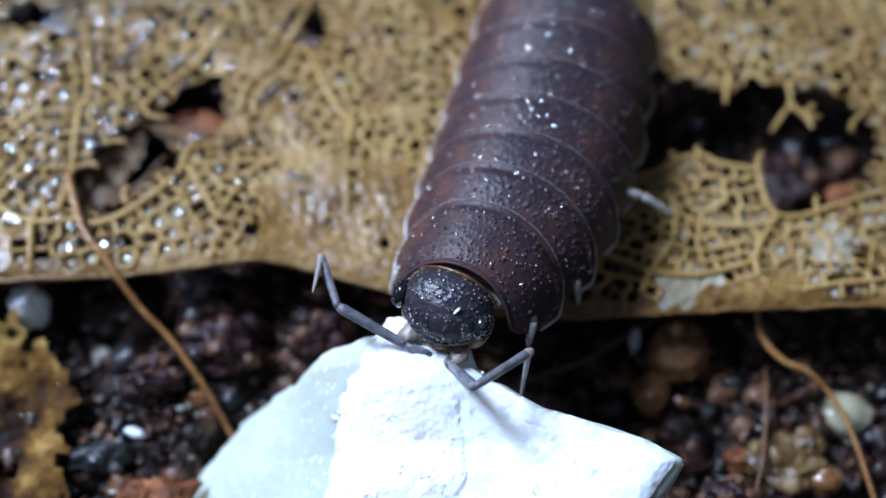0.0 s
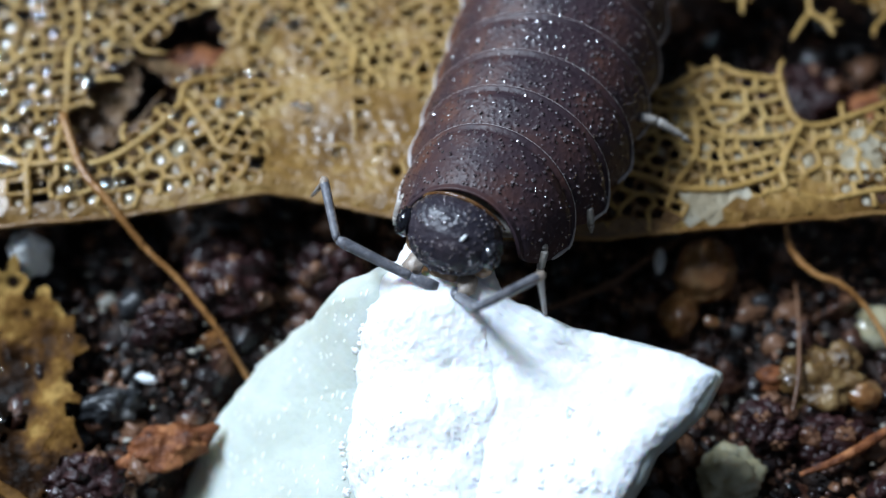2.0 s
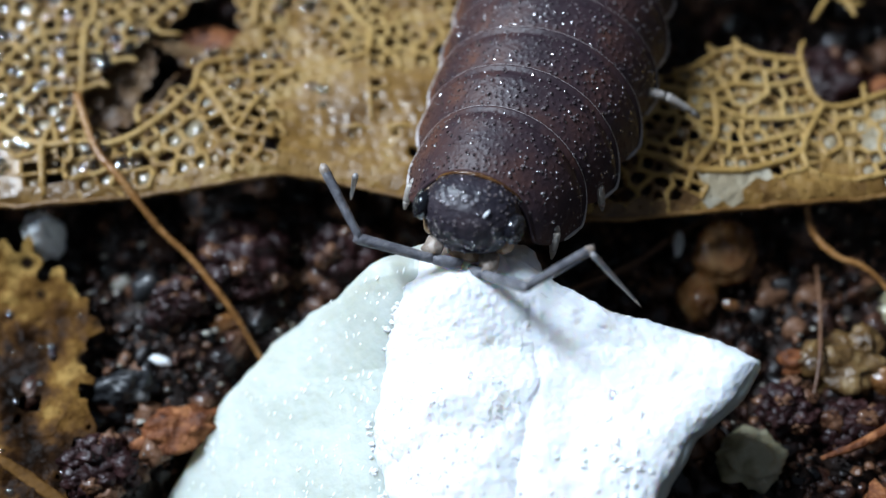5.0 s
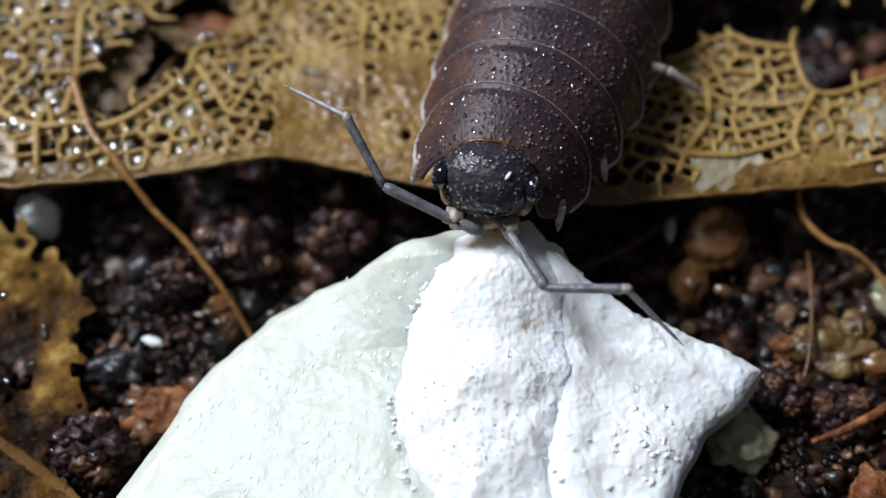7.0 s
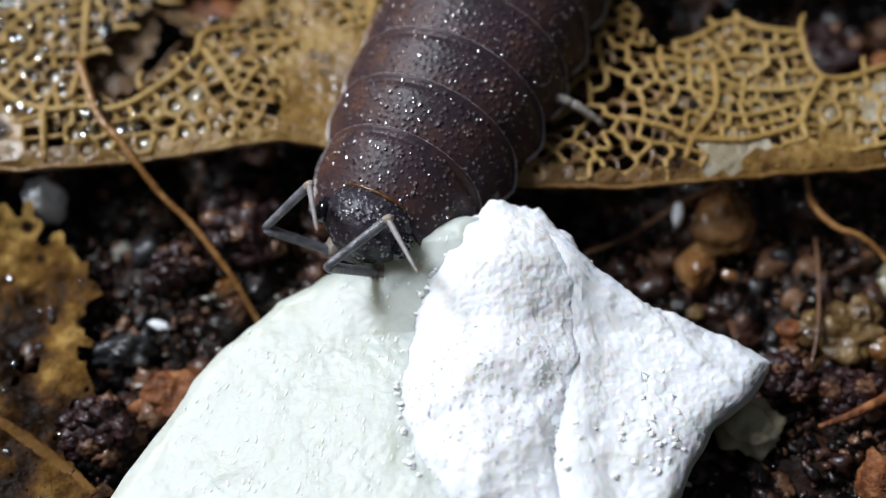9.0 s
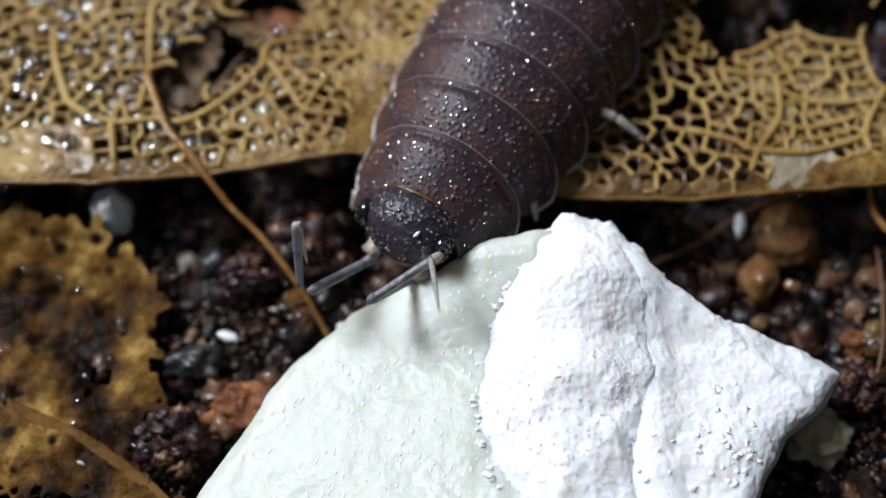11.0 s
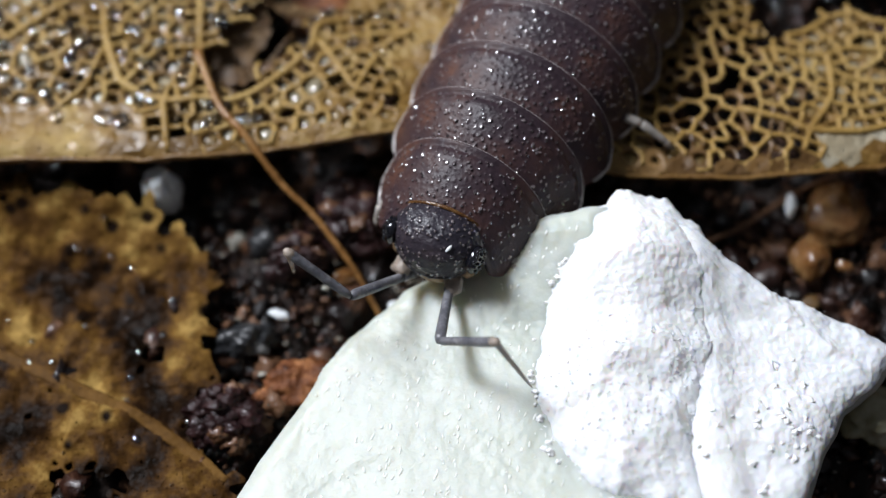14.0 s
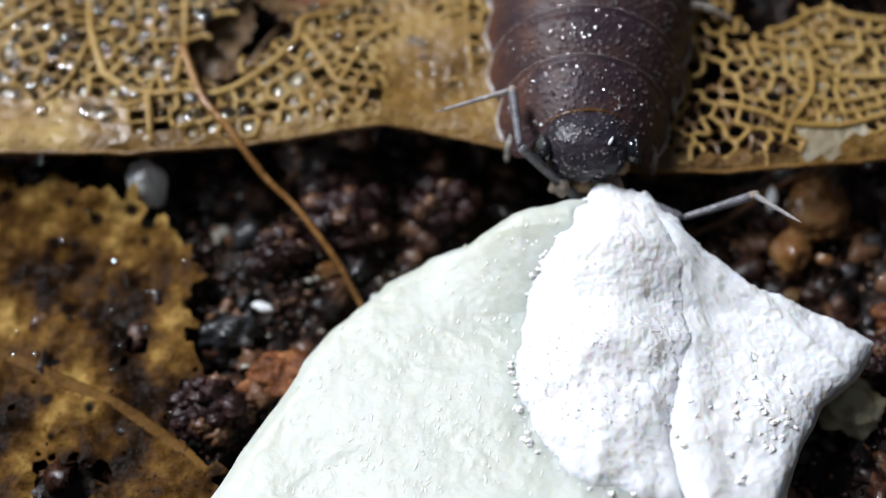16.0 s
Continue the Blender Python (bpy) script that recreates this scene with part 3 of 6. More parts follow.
def build_shred():
    """A sunken shred of an older leaf below the large gap."""
    shred = tagged(new("leaf_shred"), "dull brown shred of old leaf sunk below a gap", "leaf")
    hull = [(-7.9, 0.6), (-6.2, 0.3), (-5.1, 1.5), (-4.6, 2.6), (-5.0, 3.7), (-6.2, 3.9), (-7.3, 3.1), (-7.9, 2.0)]
    pieces = []
    seeds = jittered(-8, -4.4, 0, 4.2, 0.26)
    for (x, y), poly in zip(seeds, cells(seeds, 0.5)):
        if len(poly) < 3 or not inside(x, y, hull) or (height(x, y, 33.0, 0.8, 2) > 0.22):
            continue
        pieces.append(cell_ring(poly, 0.0 if rng.random() < 0.9 else 0.5, lambda a, b: 1.5 + 0.25 * height(a, b, 29.0, 0.6, 3), rng.uniform(0.0, 0.02), 0.06, 0.5, 0.0))
    put("blade", *joined(pieces), SHRED, shred)
    put("vein", *tube([(p[0], p[1], 1.5 + 0.25 * height(p[0], p[1], 29.0, 0.6, 3)) for p in curve([(-7.5, 1.2), (-6.7, 1.7), (-6.0, 2.1), (-5.5, 2.8)], 6)], [0.05, 0.04, 0.03], 8, 0.3, 0.5), SHRED, shred)


build_shred()


# ---- rotting leaf ----
ROT = [(-16, -0.7), (-12.1, -0.95), (-11.2, -1.0), (-9.9, -1.05), (-8.55, -1.5), (-7.75, -1.95), (-7.25, -2.5), (-6.95, -3.3), (-7.1, -4.1), (-6.9, -4.9),
       (-6.4, -5.5), (-7.0, -5.8), (-7.3, -6.15), (-7.3, -6.8), (-6.8, -7.2), (-6.2, -7.75), (-6.3, -9.5), (-9, -11), (-16, -11)]


def rot_z(x, y):
    return 0.22 + 0.2 * height(x, y, 41.0, 0.6, 3) + 0.07 * height(x, y, 4.0, 2.5, 2) + 0.85 * min(1.0, max(0.0, (y + 2.9) / 1.5)) * min(1.0, max(0.0, (-6.5 - x) / 1.5))


def build_rotting_leaf():
    leaf = tagged(new("rotting_leaf"), "wet brown rotting leaf with dark stains, flat on soil", "leaf")
    pieces = []
    seeds = jittered(-15, -5.5, -11, 0.2, 0.3)
    for (x, y), poly in zip(seeds, cells(seeds, 0.5)):
        edge = 0.25 * height(x, y, 12.0, 1.4, 2)
        if len(poly) < 3 or not inside(x + edge, y + edge, ROT):
            continue
        rot = height(x, y, 17.0, 0.5, 3)
        if rot > 0.62:
            continue
        hole = 0.0 if rot < 0.5 and rng.random() < 0.985 else rng.uniform(0.3, 0.75)
        pieces.append(cell_ring(poly, hole, rot_z, rng.uniform(0.004, 0.016), 0.08, 0.5, 0.0))
    put("blade", *joined(pieces), BROWN_LEAF, leaf)
    for path, r in (([(-13, -4.3), (-11.3, -4.9), (-9.9, -5.55), (-8.94, -5.97), (-8.05, -6.4), (-6.95, -7.15), (-6.3, -7.65)], 0.13),):
        put("vein", *tube([(p[0], p[1], rot_z(p[0], p[1]) + 0.012) for p in curve(path, 6)], [r * 1.3, r, r * 1.15, r * 0.9, r, r * 0.6], 9, 0.35, 0.12), ROT_VEIN, leaf)


build_rotting_leaf()


def build_droplets():
    dew = tagged(new("dew"), "tiny clear water droplets scattered on the leaves", "water")
    first = None
    for i in range(290):
        if i < 260:
            x, y = (rng.uniform(-13, -6), rng.uniform(-0.2, 8)) if i < 205 else (rng.uniform(-7, -2), rng.uniform(1.5, 8))
            if in_void(x, y):
                continue
            r, z, flat = rng.uniform(0.08, 0.22), leaf_z(x, y) + 0.06, 0.26
        else:
            x, y = rng.uniform(-12.5, -7.2), rng.uniform(-9, -1.2)
            r, flat = rng.uniform(0.04, 0.1), 0.35
            z = rot_z(x, y) + 0.03
        if first is None:
            drop = first = put("droplet", ICO[3][0], ICO[3][1], WATER, dew)
        else:
            drop = new("droplet", first.data)
            drop.parent = dew
        drop.matrix_basis = Matrix.Translation((x * MM, y * MM, z * MM)) @ pose(0, 0, 0, 0, 0, rng.uniform(0, 180)) @ Matrix.Diagonal((r, r * rng.uniform(0.7, 1.2), r * flat, 1))


build_droplets()


# ---- rootlets, stalks, grains ----
def rootlet(name, points, radii, mat, label, category="root"):
    return tagged(put(name, *tube(curve(points, 8), radii, 9, 0.25), mat), label, category, "rootlets and stalks")


rootlet("rootlet", [(-7.46, 1.58, 2.42), (-6.86, 0.16, 2.36), (-6.25, -0.54, 2.2), (-5.48, -1.39, 1.6), (-4.75, -2.0, 1.2), (-3.91, -2.93, 0.6), (-3.39, -3.65, -0.1), (-3.1, -4.1, -0.5)],
        [0.095, 0.08, 0.088, 0.07, 0.078, 0.065, 0.07], ROOT, "thin orange-brown rootlet running from the leaf down into soil")
rootlet("rootlet", [(8.55, -0.9, 1.55), (8.72, -1.4, 1.2), (9.15, -1.92, 1.1), (9.75, -2.2, 1.05), (10.3, -2.7, 0.8), (10.75, -3.6, 0.5), (11.2, -5.2, 0.1)],
        [0.07, 0.08, 0.07, 0.06, 0.05], ROOT, "pale wiry rootlet bent beneath the leaf edge")
rootlet("stalk", [(8.95, -1.75, 0.35), (8.85, -2.6, 0.5), (8.72, -3.5, 0.55), (8.55, -4.3, 0.6), (8.35, -5.0, 0.4)], [0.035, 0.045, 0.055, 0.035], STALK,
        "dark brown straight plant stalk lying over soil", "stalk")
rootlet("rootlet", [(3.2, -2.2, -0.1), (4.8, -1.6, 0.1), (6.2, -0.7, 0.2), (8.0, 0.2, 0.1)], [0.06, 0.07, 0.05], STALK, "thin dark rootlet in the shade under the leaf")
rootlet("rootlet", [(8.4, -6.2, 0.2), (9.3, -5.9, 0.35), (10.4, -5.3, 0.3), (11.4, -4.9, 0.1)], [0.05, 0.1, 0.12, 0.05], ORANGE, "reddish brown splinter of root on soil")


def grain(name, at, size, mat, label, category, seed, rz=0.0, level=3, rough=0.28, angular=0.35, freq=1.6, rest=0.72):
    v, f = lump(size, seed, level, rough, freq, angular)
    v = turned(v, rz)
    z = ground_z(*at) + size[2] * rest
    return tagged(put(name, v, f, mat, at=Matrix.Translation((at[0] * MM, at[1] * MM, z * MM))), label, category, category + " pieces on the soil")


grain("white_pebble", (-8.3, -1.0), (0.4, 0.46, 0.75), WHITE, "small chalky white pebble beside the leaf edge", "pebble", 1, rest=1.15, level=4, rough=0.3, freq=1.3, angular=0.15)
grain("white_splinter", (5.95, -1.15), (0.11, 0.33, 0.14), WHITE, "tiny white splinter lying on dark soil", "splinter", 2, rz=-8, rest=3.5)
grain("white_splinter", (-5.55, -3.75), (0.26, 0.1, 0.08), WHITE, "tiny white flake lying on dark soil", "splinter", 3, rz=-15, rest=2.5)
grain("white_splinter", (-2.95, -3.6), (0.22, 0.18, 0.16), WHITE, "tiny white crumb beside the chalk piece", "splinter", 4, rest=2.5)
amber = tagged(new("amber_grain"), "amber brown translucent grain with a wet shine", "grain", "grain pieces on the soil")
for name, (x, y), size, up, seed, rz in (("body", (6.95, -1.3), (0.72, 0.85, 0.6), 0.5, 5, -25), ("lobe", (6.3, -2.35), (0.42, 0.55, 0.42), 0.4, 6, -20), ("nub", (7.0, -2.6), (0.2, 0.13, 0.13), 0.5, 7, -20)):
    lobe_v, lobe_f = lump(size, seed, 4, 0.22, 1.4)
    put(name, turned(lobe_v, rz) + np.array((x, y, ground_z(x, y) + up)), lobe_f, AMBER, amber)
yellow = tagged(new("yellow_lump"), "crumbly yellow-brown lump with a wet amber bead", "lump", "lump pieces on the soil")
for name, (x, y), size, up, seed, rz, mat in (("body", (9.3, -4.0), (0.78, 0.6, 0.5), 0.4, 7, 10, YELLOW), ("flap", (8.65, -3.85), (0.4, 0.3, 0.25), 0.45, 8, 30, YELLOW), ("bead", (10.1, -4.35), (0.42, 0.34, 0.34), 0.35, 9, 0, AMBER),
                                              ("knob", (9.75, -3.6), (0.3, 0.34, 0.28), 0.5, 10, 0, YELLOW)):
    lobe_v, lobe_f = lump(size, seed, 4, 0.45 if mat is YELLOW else 0.2, 1.8, 0.2)
    put(name, turned(lobe_v, rz) + np.array((x, y, ground_z(x, y) + up)), lobe_f, mat, yellow)
grain("yellow_grain", (6.2, -3.4), (0.2, 0.18, 0.16), YELLOW, "tiny yellow grain on dark soil", "grain", 8, rest=1.6)
grain("clear_grain", (6.95, -6.2), (0.62, 0.56, 0.5), CLEAR, "translucent yellowish quartz grain on soil", "grain", 9, rz=20, level=4, rough=0.3, angular=0.9, rest=0.95)
grain("clear_grain", (10.9, -2.6), (0.6, 0.5, 0.4), CLEAR, "dull translucent grain half sunk in soil", "grain", 10, rough=0.2, angular=0.5)
grain("clear_grain", (-4.2, -2.9), (0.34, 0.22, 0.22), AMBER, "small glassy yellowish grain on soil", "grain", 11, rz=20)
grain("grey_grain", (-6.0, -1.95), (0.42, 0.36, 0.36), GREY, "blue-grey mineral grain on dark soil", "grain", 12)
grain("grey_grain", (-6.2, -4.35), (0.68, 0.36, 0.36), GREY, "dark grey flattish grain with wet glitter", "grain", 13, rz=10, angular=0.25, rough=0.5, level=4, freq=1.9)
# a pale grain in place of small glints on the soil
grain("pale_grain", (-6.7, -1.7), (0.24, 0.2, 0.2), GRIT, "pale glassy grain standing for small glints on dark soil", "grain", 14)
grain("wood_chip", (-4.95, -5.35), (0.85, 0.45, 0.3), ORANGE, "rusty orange chip of rotten wood", "wood chip", 15, rz=20, level=4, rough=0.5, rest=1.2)
grain("wood_chip", (9.5, -7.3), (0.45, 0.55, 0.4), ORANGE, "rusty orange chip of wood on soil", "wood chip", 16, level=3, rough=0.5)
grain("wood_chip", (8.3, -3.9), (0.4, 0.28, 0.25), ORANGE, "small reddish chip of wood on soil", "wood chip", 17, rough=0.4)
grain("wood_chip", (11.6, 2.6), (0.7, 0.8, 0.5), ORANGE, "rusty orange wood chip under the leaf gap", "wood chip", 18, rough=0.4, rest=1.5)
grain("wood_chip", (-4.7, 3.75), (0.95, 0.6, 0.35), ORANGE, "orange-brown wood chip under the eaten leaf", "wood chip", 19, rough=0.4, rest=4.2)


def clod(at, size, label, seed, mat=None):
    """A clod: a core with crumbs stuck on and in it."""
    thing = tagged(new("soil_clod"), label, "clod", "clods of soil")
    base = ground_z(*at) + size[2] * 0.55
    thing.matrix_basis = Matrix.Translation((at[0] * MM, at[1] * MM, base * MM))
    put("core", *lump((size[0] * 0.82, size[1] * 0.82, size[2] * 0.82), seed, 4, 0.5, 2.6, 0.3), mat or PURPLE, thing)
    r = np.random.default_rng(seed)
    for k in range(26):
        d = r.normal(size=3)
        d[2] = abs(d[2]) - 0.2
        d /= np.linalg.norm(d)
        w = r.uniform(0.1, 0.27)
        v, f = lump((w, w * r.uniform(0.6, 1), w * r.uniform(0.6, 1)), seed * 31 + k, 3, 0.6, 2.2, 0.4)
        put("crumb", v + d * np.array(size) * 0.85, f, (mat or PURPLE) if k % 4 else CRUMB, thing)


clod((-3.9, -1.5), (1.15, 0.95, 0.75), "dark purplish clod of wet soil crumbs", 20)
clod((-6.5, -6.2), (0.85, 0.75, 0.65), "dark purplish clod beside the rotting leaf", 21)
clod((-1.6, -1.3), (0.8, 0.55, 0.6), "reddish brown clod by the chalk piece", 22)
clod((9.3, -5.4), (0.8, 0.6, 0.5), "dark reddish clod of wet soil crumbs", 23)
clod((7.9, -5.0), (0.6, 0.6, 0.5), "small dark reddish clod of wet soil", 24)
clod((-5.2, -2.6), (0.6, 0.45, 0.45), "small dark brown clod under the rootlet", 25)
clod((-4.7, 3.6), (1.1, 0.9, 0.9), "dark clod of soil under a wood chip", 29, STALK)
clod((-5.7, 2.0), (1.2, 1.0, 1.1), "brown clod of soil under the eaten leaf", 27, STALK)
clod((9.9, 3.4), (1.4, 1.0, 1.0), "dark reddish clod below the leaf gap", 28)
clod((10.8, -6.6), (0.9, 0.7, 0.55), "dark brown clod of wet soil crumbs", 26)

# pale grit scattered over the soil; its pale colour also paints specular dots
grit = []
for k in range(280):
    x, y = (rng.uniform(-7.5, -2), rng.uniform(-6.5, -0.6)) if k < 140 else (rng.uniform(4.5, 12), rng.uniform(-8, 5))
    w = rng.uniform(0.02, 0.07)
    v, f = lump((w * 1.3, w * 0.8, w * 0.6), 900 + k, 2, 0.7, 1.8, 0.9)
    grit.append((v + np.array((x, y, ground_z(x, y) + rng.uniform(0.1, 0.3))), f))
tagged(put("pale_grit", *joined(grit), GRIT), "pale glassy grit, also standing for glints, scattered over the soil", "grit", kind="stuff")

# ---- the chalky piece of shell ----
OUTLINE = [(1.2, -2.75), (1.9, -2.65), (2.7, -3.05), (3.3, -3.45), (3.68, -3.74), (4.7, -4.3), (5.86, -4.67), (6.55, -4.9), (7.25, -5.33), (6.7, -6.1), (5.95, -6.7), (5.35, -7.7),
           (4.8, -9.0), (2.85, -10.5), (-0.1, -11.0), (-4.1, -10.5), (-6.6, -9.4), (-5.65, -7.6), (-4.76, -6.32), (-4.36, -5.56), (-3.88, -4.99), (-3.6, -4.78), (-2.71, -3.98), (-1.83, -3.49),
           (-1.04, -3.4), (-0.09, -2.92)]
SHELL_AT = (0.6, -6.2)


def star(outline, centre, count, wob, seed):
    """Outline as a radius for each of count angles round the centre."""
    p = [np.array(q) - centre for q in outline]
    out = []
    for k in range(count):
        a = -math.pi + 2 * math.pi * k / count
        best = 1.0
        for i in range(len(p)):
            u, v = p[i], p[(i + 1) % len(p)]
            e = v - u
            d = np.array((math.cos(a), math.sin(a)))
            den = d[0] * -e[1] + d[1] * e[0]
            if abs(den) < 1e-9:
                continue
            t = (u[0] * -e[1] + u[1] * e[0]) / den
            s = (d[0] * u[1] - d[1] * u[0]) / den
            if t > 0 and -1e-6 <= s <= 1 + 1e-6:
                best = t
        out.append((a, best * (1 + wob * height(math.cos(a) * 6, math.sin(a) * 6, seed, 0.9, 3))))
    return out


def slab(outline, centre, top, bottom, count=300, rings=60, wob=0.02, seed=1.0):
    """A closed slab with the given outline; top(x, y, r) gives its upper face, r running from 0 to 1 at the rim."""
    rim = star(outline, np.array(centre), count, wob, seed)
    plain = [q[1] for q in star(outline, np.array(centre), count, 0.0, seed)]
    verts = [(0, 0, top(centre[0], centre[1], 0.0))]
    for j in range(1, rings + 1):
        r = (j / rings) ** 0.8
        for k, (a, R) in enumerate(rim):
            d = plain[k] * r + (R - plain[k]) * r ** 6
            x, y = math.cos(a) * d, math.sin(a) * d
            verts.append((x, y, top(x + centre[0], y + centre[1], r)))
    for fr, inset in ((0.06, 1.004), (0.13, 1.003), (0.2, 0.995), (0.35, 0.97), (0.55, 0.94), (0.8, 0.9), (1.0, 0.86)):
        for k, (a, R) in enumerate(rim):
            z = verts[1 + (rings - 1) * count + k][2]
            x, y = math.cos(a) * R * inset, math.sin(a) * R * inset
            verts.append((x, y, z + (bottom - z) * fr))
    faces = [(0, 1 + k, 1 + (k + 1) % count) for k in range(count)]
    faces += grid_faces(count, rings + 7, 1, True)
    last = 1 + (rings + 6) * count
    faces.append(tuple(range(last, last + count))[::-1])
    return verts, faces


LUMP = [(1.2, -3.0), (1.6, -2.43), (2.1, -2.45), (2.6, -2.63), (3.16, -3.01), (3.6, -3.72), (3.56, -4.64), (3.55, -5.75), (3.22, -6.85), (2.98, -7.55), (2.9, -8.9), (1.2, -8.8),
        (0.1, -7.8), (-0.07, -6.98), (-0.18, -6.05), (0.06, -4.9), (0.37, -4.11), (0.76, -3.52)]
LUMP_AT = (2.1, -5.6)


def plate_top(x, y, r):
    edge = 1 - max(0.0, (r - 0.93) / 0.07) ** 2
    z = 2.35 + 0.08 * height(x, y, 51.0, 0.35, 2) + 0.015 * height(x, y, 52.0, 1.8, 3) - 0.16 * (1 - edge)
    return z - 0.2 * max(0, 1 - x) - 0.13 * max(0, x - 1) + 0.42 * min(1.65, max(0, y + 5)) * min(1.0, max(0.0, 1 + 0.5 * x))


def crumble(x, y, seed):
    """Rounded crumbs of several sizes, as a relief."""
    z = 0.0
    for freq, amp in ((1.1, 0.11), (2.3, 0.06), (4.3, 0.028)):
        d = noise.voronoi(Vector((x * freq + seed, y * freq - seed, seed)))[0][0]
        z += amp * (0.55 - d)
    return z


def chalk_top(x, y, r):
    tall = max(0.45, 1.0 - 0.5 * max(0.0, y + 3.9)) if y > -5.7 else max(0.6, 1 - (-5.7 - y) * 0.17)
    low = min(1.0, max(0.0, (-5.2 - y) / 1.4))
    z = plate_top(x, y, 0.0) - 0.1 - 0.22 * math.exp(-((x - 1.9) / 0.75) ** 2 - ((y + 6.5) / 0.45) ** 2) + 0.5 * tall * (1 - r ** 8) + 0.3 * tall * math.exp(-((x - 1.9) / 1.1) ** 2) * (1 - r ** 4)
    return z + crumble(x, y, 61.0) * (0.3 + 0.95 * max(low, r ** 6)) + 0.06 * height(x, y, 61.0, 0.9, 3)


CRUST = [(2.6, -3.05), (3.25, -3.46), (3.66, -3.77), (4.67, -4.33), (5.82, -4.71), (6.52, -4.93), (7.2, -5.34), (6.65, -6.1), (5.9, -6.7), (5.28, -7.7), (4.6, -9.0), (3.2, -9.4), (2.6, -8.0), (2.7, -6.0)]
CRUST_AT = (4.6, -5.9)


def crust_top(x, y, r):
    fold = 0.1 * max(0.0, 1 - abs((x - 4.9) + (y + 4.75) * 1.1) / 0.35)
    heap = math.exp(-((x - 4.5) / 0.8) ** 2 - ((y + 7.1) / 0.8) ** 2)
    return plate_top(x, y, 0.0) + 0.2 + fold + crumble(x, y, 58.0) * (0.2 + 0.5 * heap) + 0.03 * height(x, y, 58.0, 0.8, 3) + 0.05 * heap * height(x, y, 60.0, 2.5, 4) - 0.2 * r ** 10 + 0.2 * math.exp(-((x - 3.2) / 0.5) ** 2) + 0.16 * heap


def build_shell():
    shell = new("chalk_shell")
    tagged(shell, "broken white piece of chalky shell with a crumbly ridge on soil", "shell piece")
    grains = []
    for name, args, mat, centre, label in (
            ("plate", (OUTLINE, SHELL_AT, plate_top, -0.3, 420, 90, 0.012, 3.0), PLATE, SHELL_AT, "smooth greenish-white plate"),
            ("crumbly_ridge", (LUMP, LUMP_AT, chalk_top, 1.6, 520, 130, 0.05, 5.0), CHALK, LUMP_AT, "powdery white crumbled ridge"),
            ("crust", (CRUST, CRUST_AT, crust_top, 1.5, 320, 80, 0.02, 8.0), CHALK, CRUST_AT, "thin white powdery crust")):
        v, f = slab(*args)
        v = np.array(v) + np.array((centre[0] - SHELL_AT[0], centre[1] - SHELL_AT[1], 0))
        rough = (0.012, 0.006, 0.0) if name == "plate" else (0.045, 0.022, 0.016)
        v = np.array([np.array(p) + rough[0] * np.array(noise.noise_vector(Vector(p) * 2.3)) + rough[1] * np.array(noise.noise_vector(Vector(p) * 7.0))
                      + rough[2] * np.array(noise.noise_vector(Vector(p) * 11.0)) for p in v])
        ob = put(name, v, f, mat, shell, label)
        if name != "plate":
            rings = args[5]
            upper = v[1:1 + rings * args[4]]
            for q in upper[rng.integers(len(upper) // 6, len(upper), 3400 if name == "crumbly_ridge" else 1500)]:
                y = q[1] + SHELL_AT[1]
                low = min(1.0, max(0.0, (-5.0 - y) / 1.5)) if name == "crumbly_ridge" else math.exp(-((q[0] + SHELL_AT[0] - 4.4) / 0.9) ** 2 - ((y + 7.0) / 0.9) ** 2)
                if rng.random() > 0.25 + 0.75 * low:
                    continue
                g = (rng.uniform(0.008, 0.017) + 0.018 * low * rng.random() ** 2) * (1.0 if name == "crumbly_ridge" else 0.6)
                gv = ICO[1][0] * np.array((g, g * rng.uniform(0.6, 1.3), g * rng.uniform(0.6, 1.2))) * (1 + 0.5 * (rng.random((len(ICO[1][0]), 1)) - 0.5))
                grains.append((turned(gv, rng.uniform(0, 360), rng.uniform(-40, 40)) + q + rng.normal(0, 0.007, 3), ICO[1][1]))
        if name == "plate":
            plate = ob
    tagged(put("powder", *joined(grains[::2]), CHALK, shell, "loose powdery white crumbs", smooth=False), kind="stuff")
    # short glossy nicks over the plate, in slanting rows; their pale colour paints its glints
    glint_nicks = []
    for k in range(300):
        x, y = rng.uniform(-4.6, 1.2), rng.uniform(-10, -3.2)
        if not inside(x, y, OUTLINE) or inside(x - 0.3, y - 0.3, LUMP):
            continue
        for j in range(rng.integers(1, 5)):
            px, py = x + j * 0.11 + rng.uniform(-0.09, 0.09), y - j * 0.05 + rng.uniform(-0.14, 0.14)
            if not inside(px, py, OUTLINE):
                continue
            w, ln = rng.uniform(0.012, 0.028), rng.uniform(0.02, 0.085)
            v = turned(ICO[2][0] * np.array((w, ln, w * 0.35)), rng.normal(-18, 16))
            glint_nicks.append((v + np.array((px - SHELL_AT[0], py - SHELL_AT[1], plate_top(px, py, 0.5) + 0.004)), ICO[2][1]))
    tagged(put("glint_nick", *joined(glint_nicks[::2]), GLINT_NICK, plate, "short glossy nicks"), kind="stuff")
    # loose crumbs along the ridge
    crumbs = [(0.5, -4.1, 2.5, 0.1), (0.4, -4.2, 2.45, 0.07), (0.6, -3.95, 2.5, 0.09), (0.28, -4.15, 2.4, 0.06)]
    for k in range(90):
        x, y = rng.normal(4.5, 0.6), rng.normal(-7.1, 0.6)
        crumbs.append((x, y, crust_top(x, y, 0.5) - 0.05, rng.uniform(0.02, 0.07)))
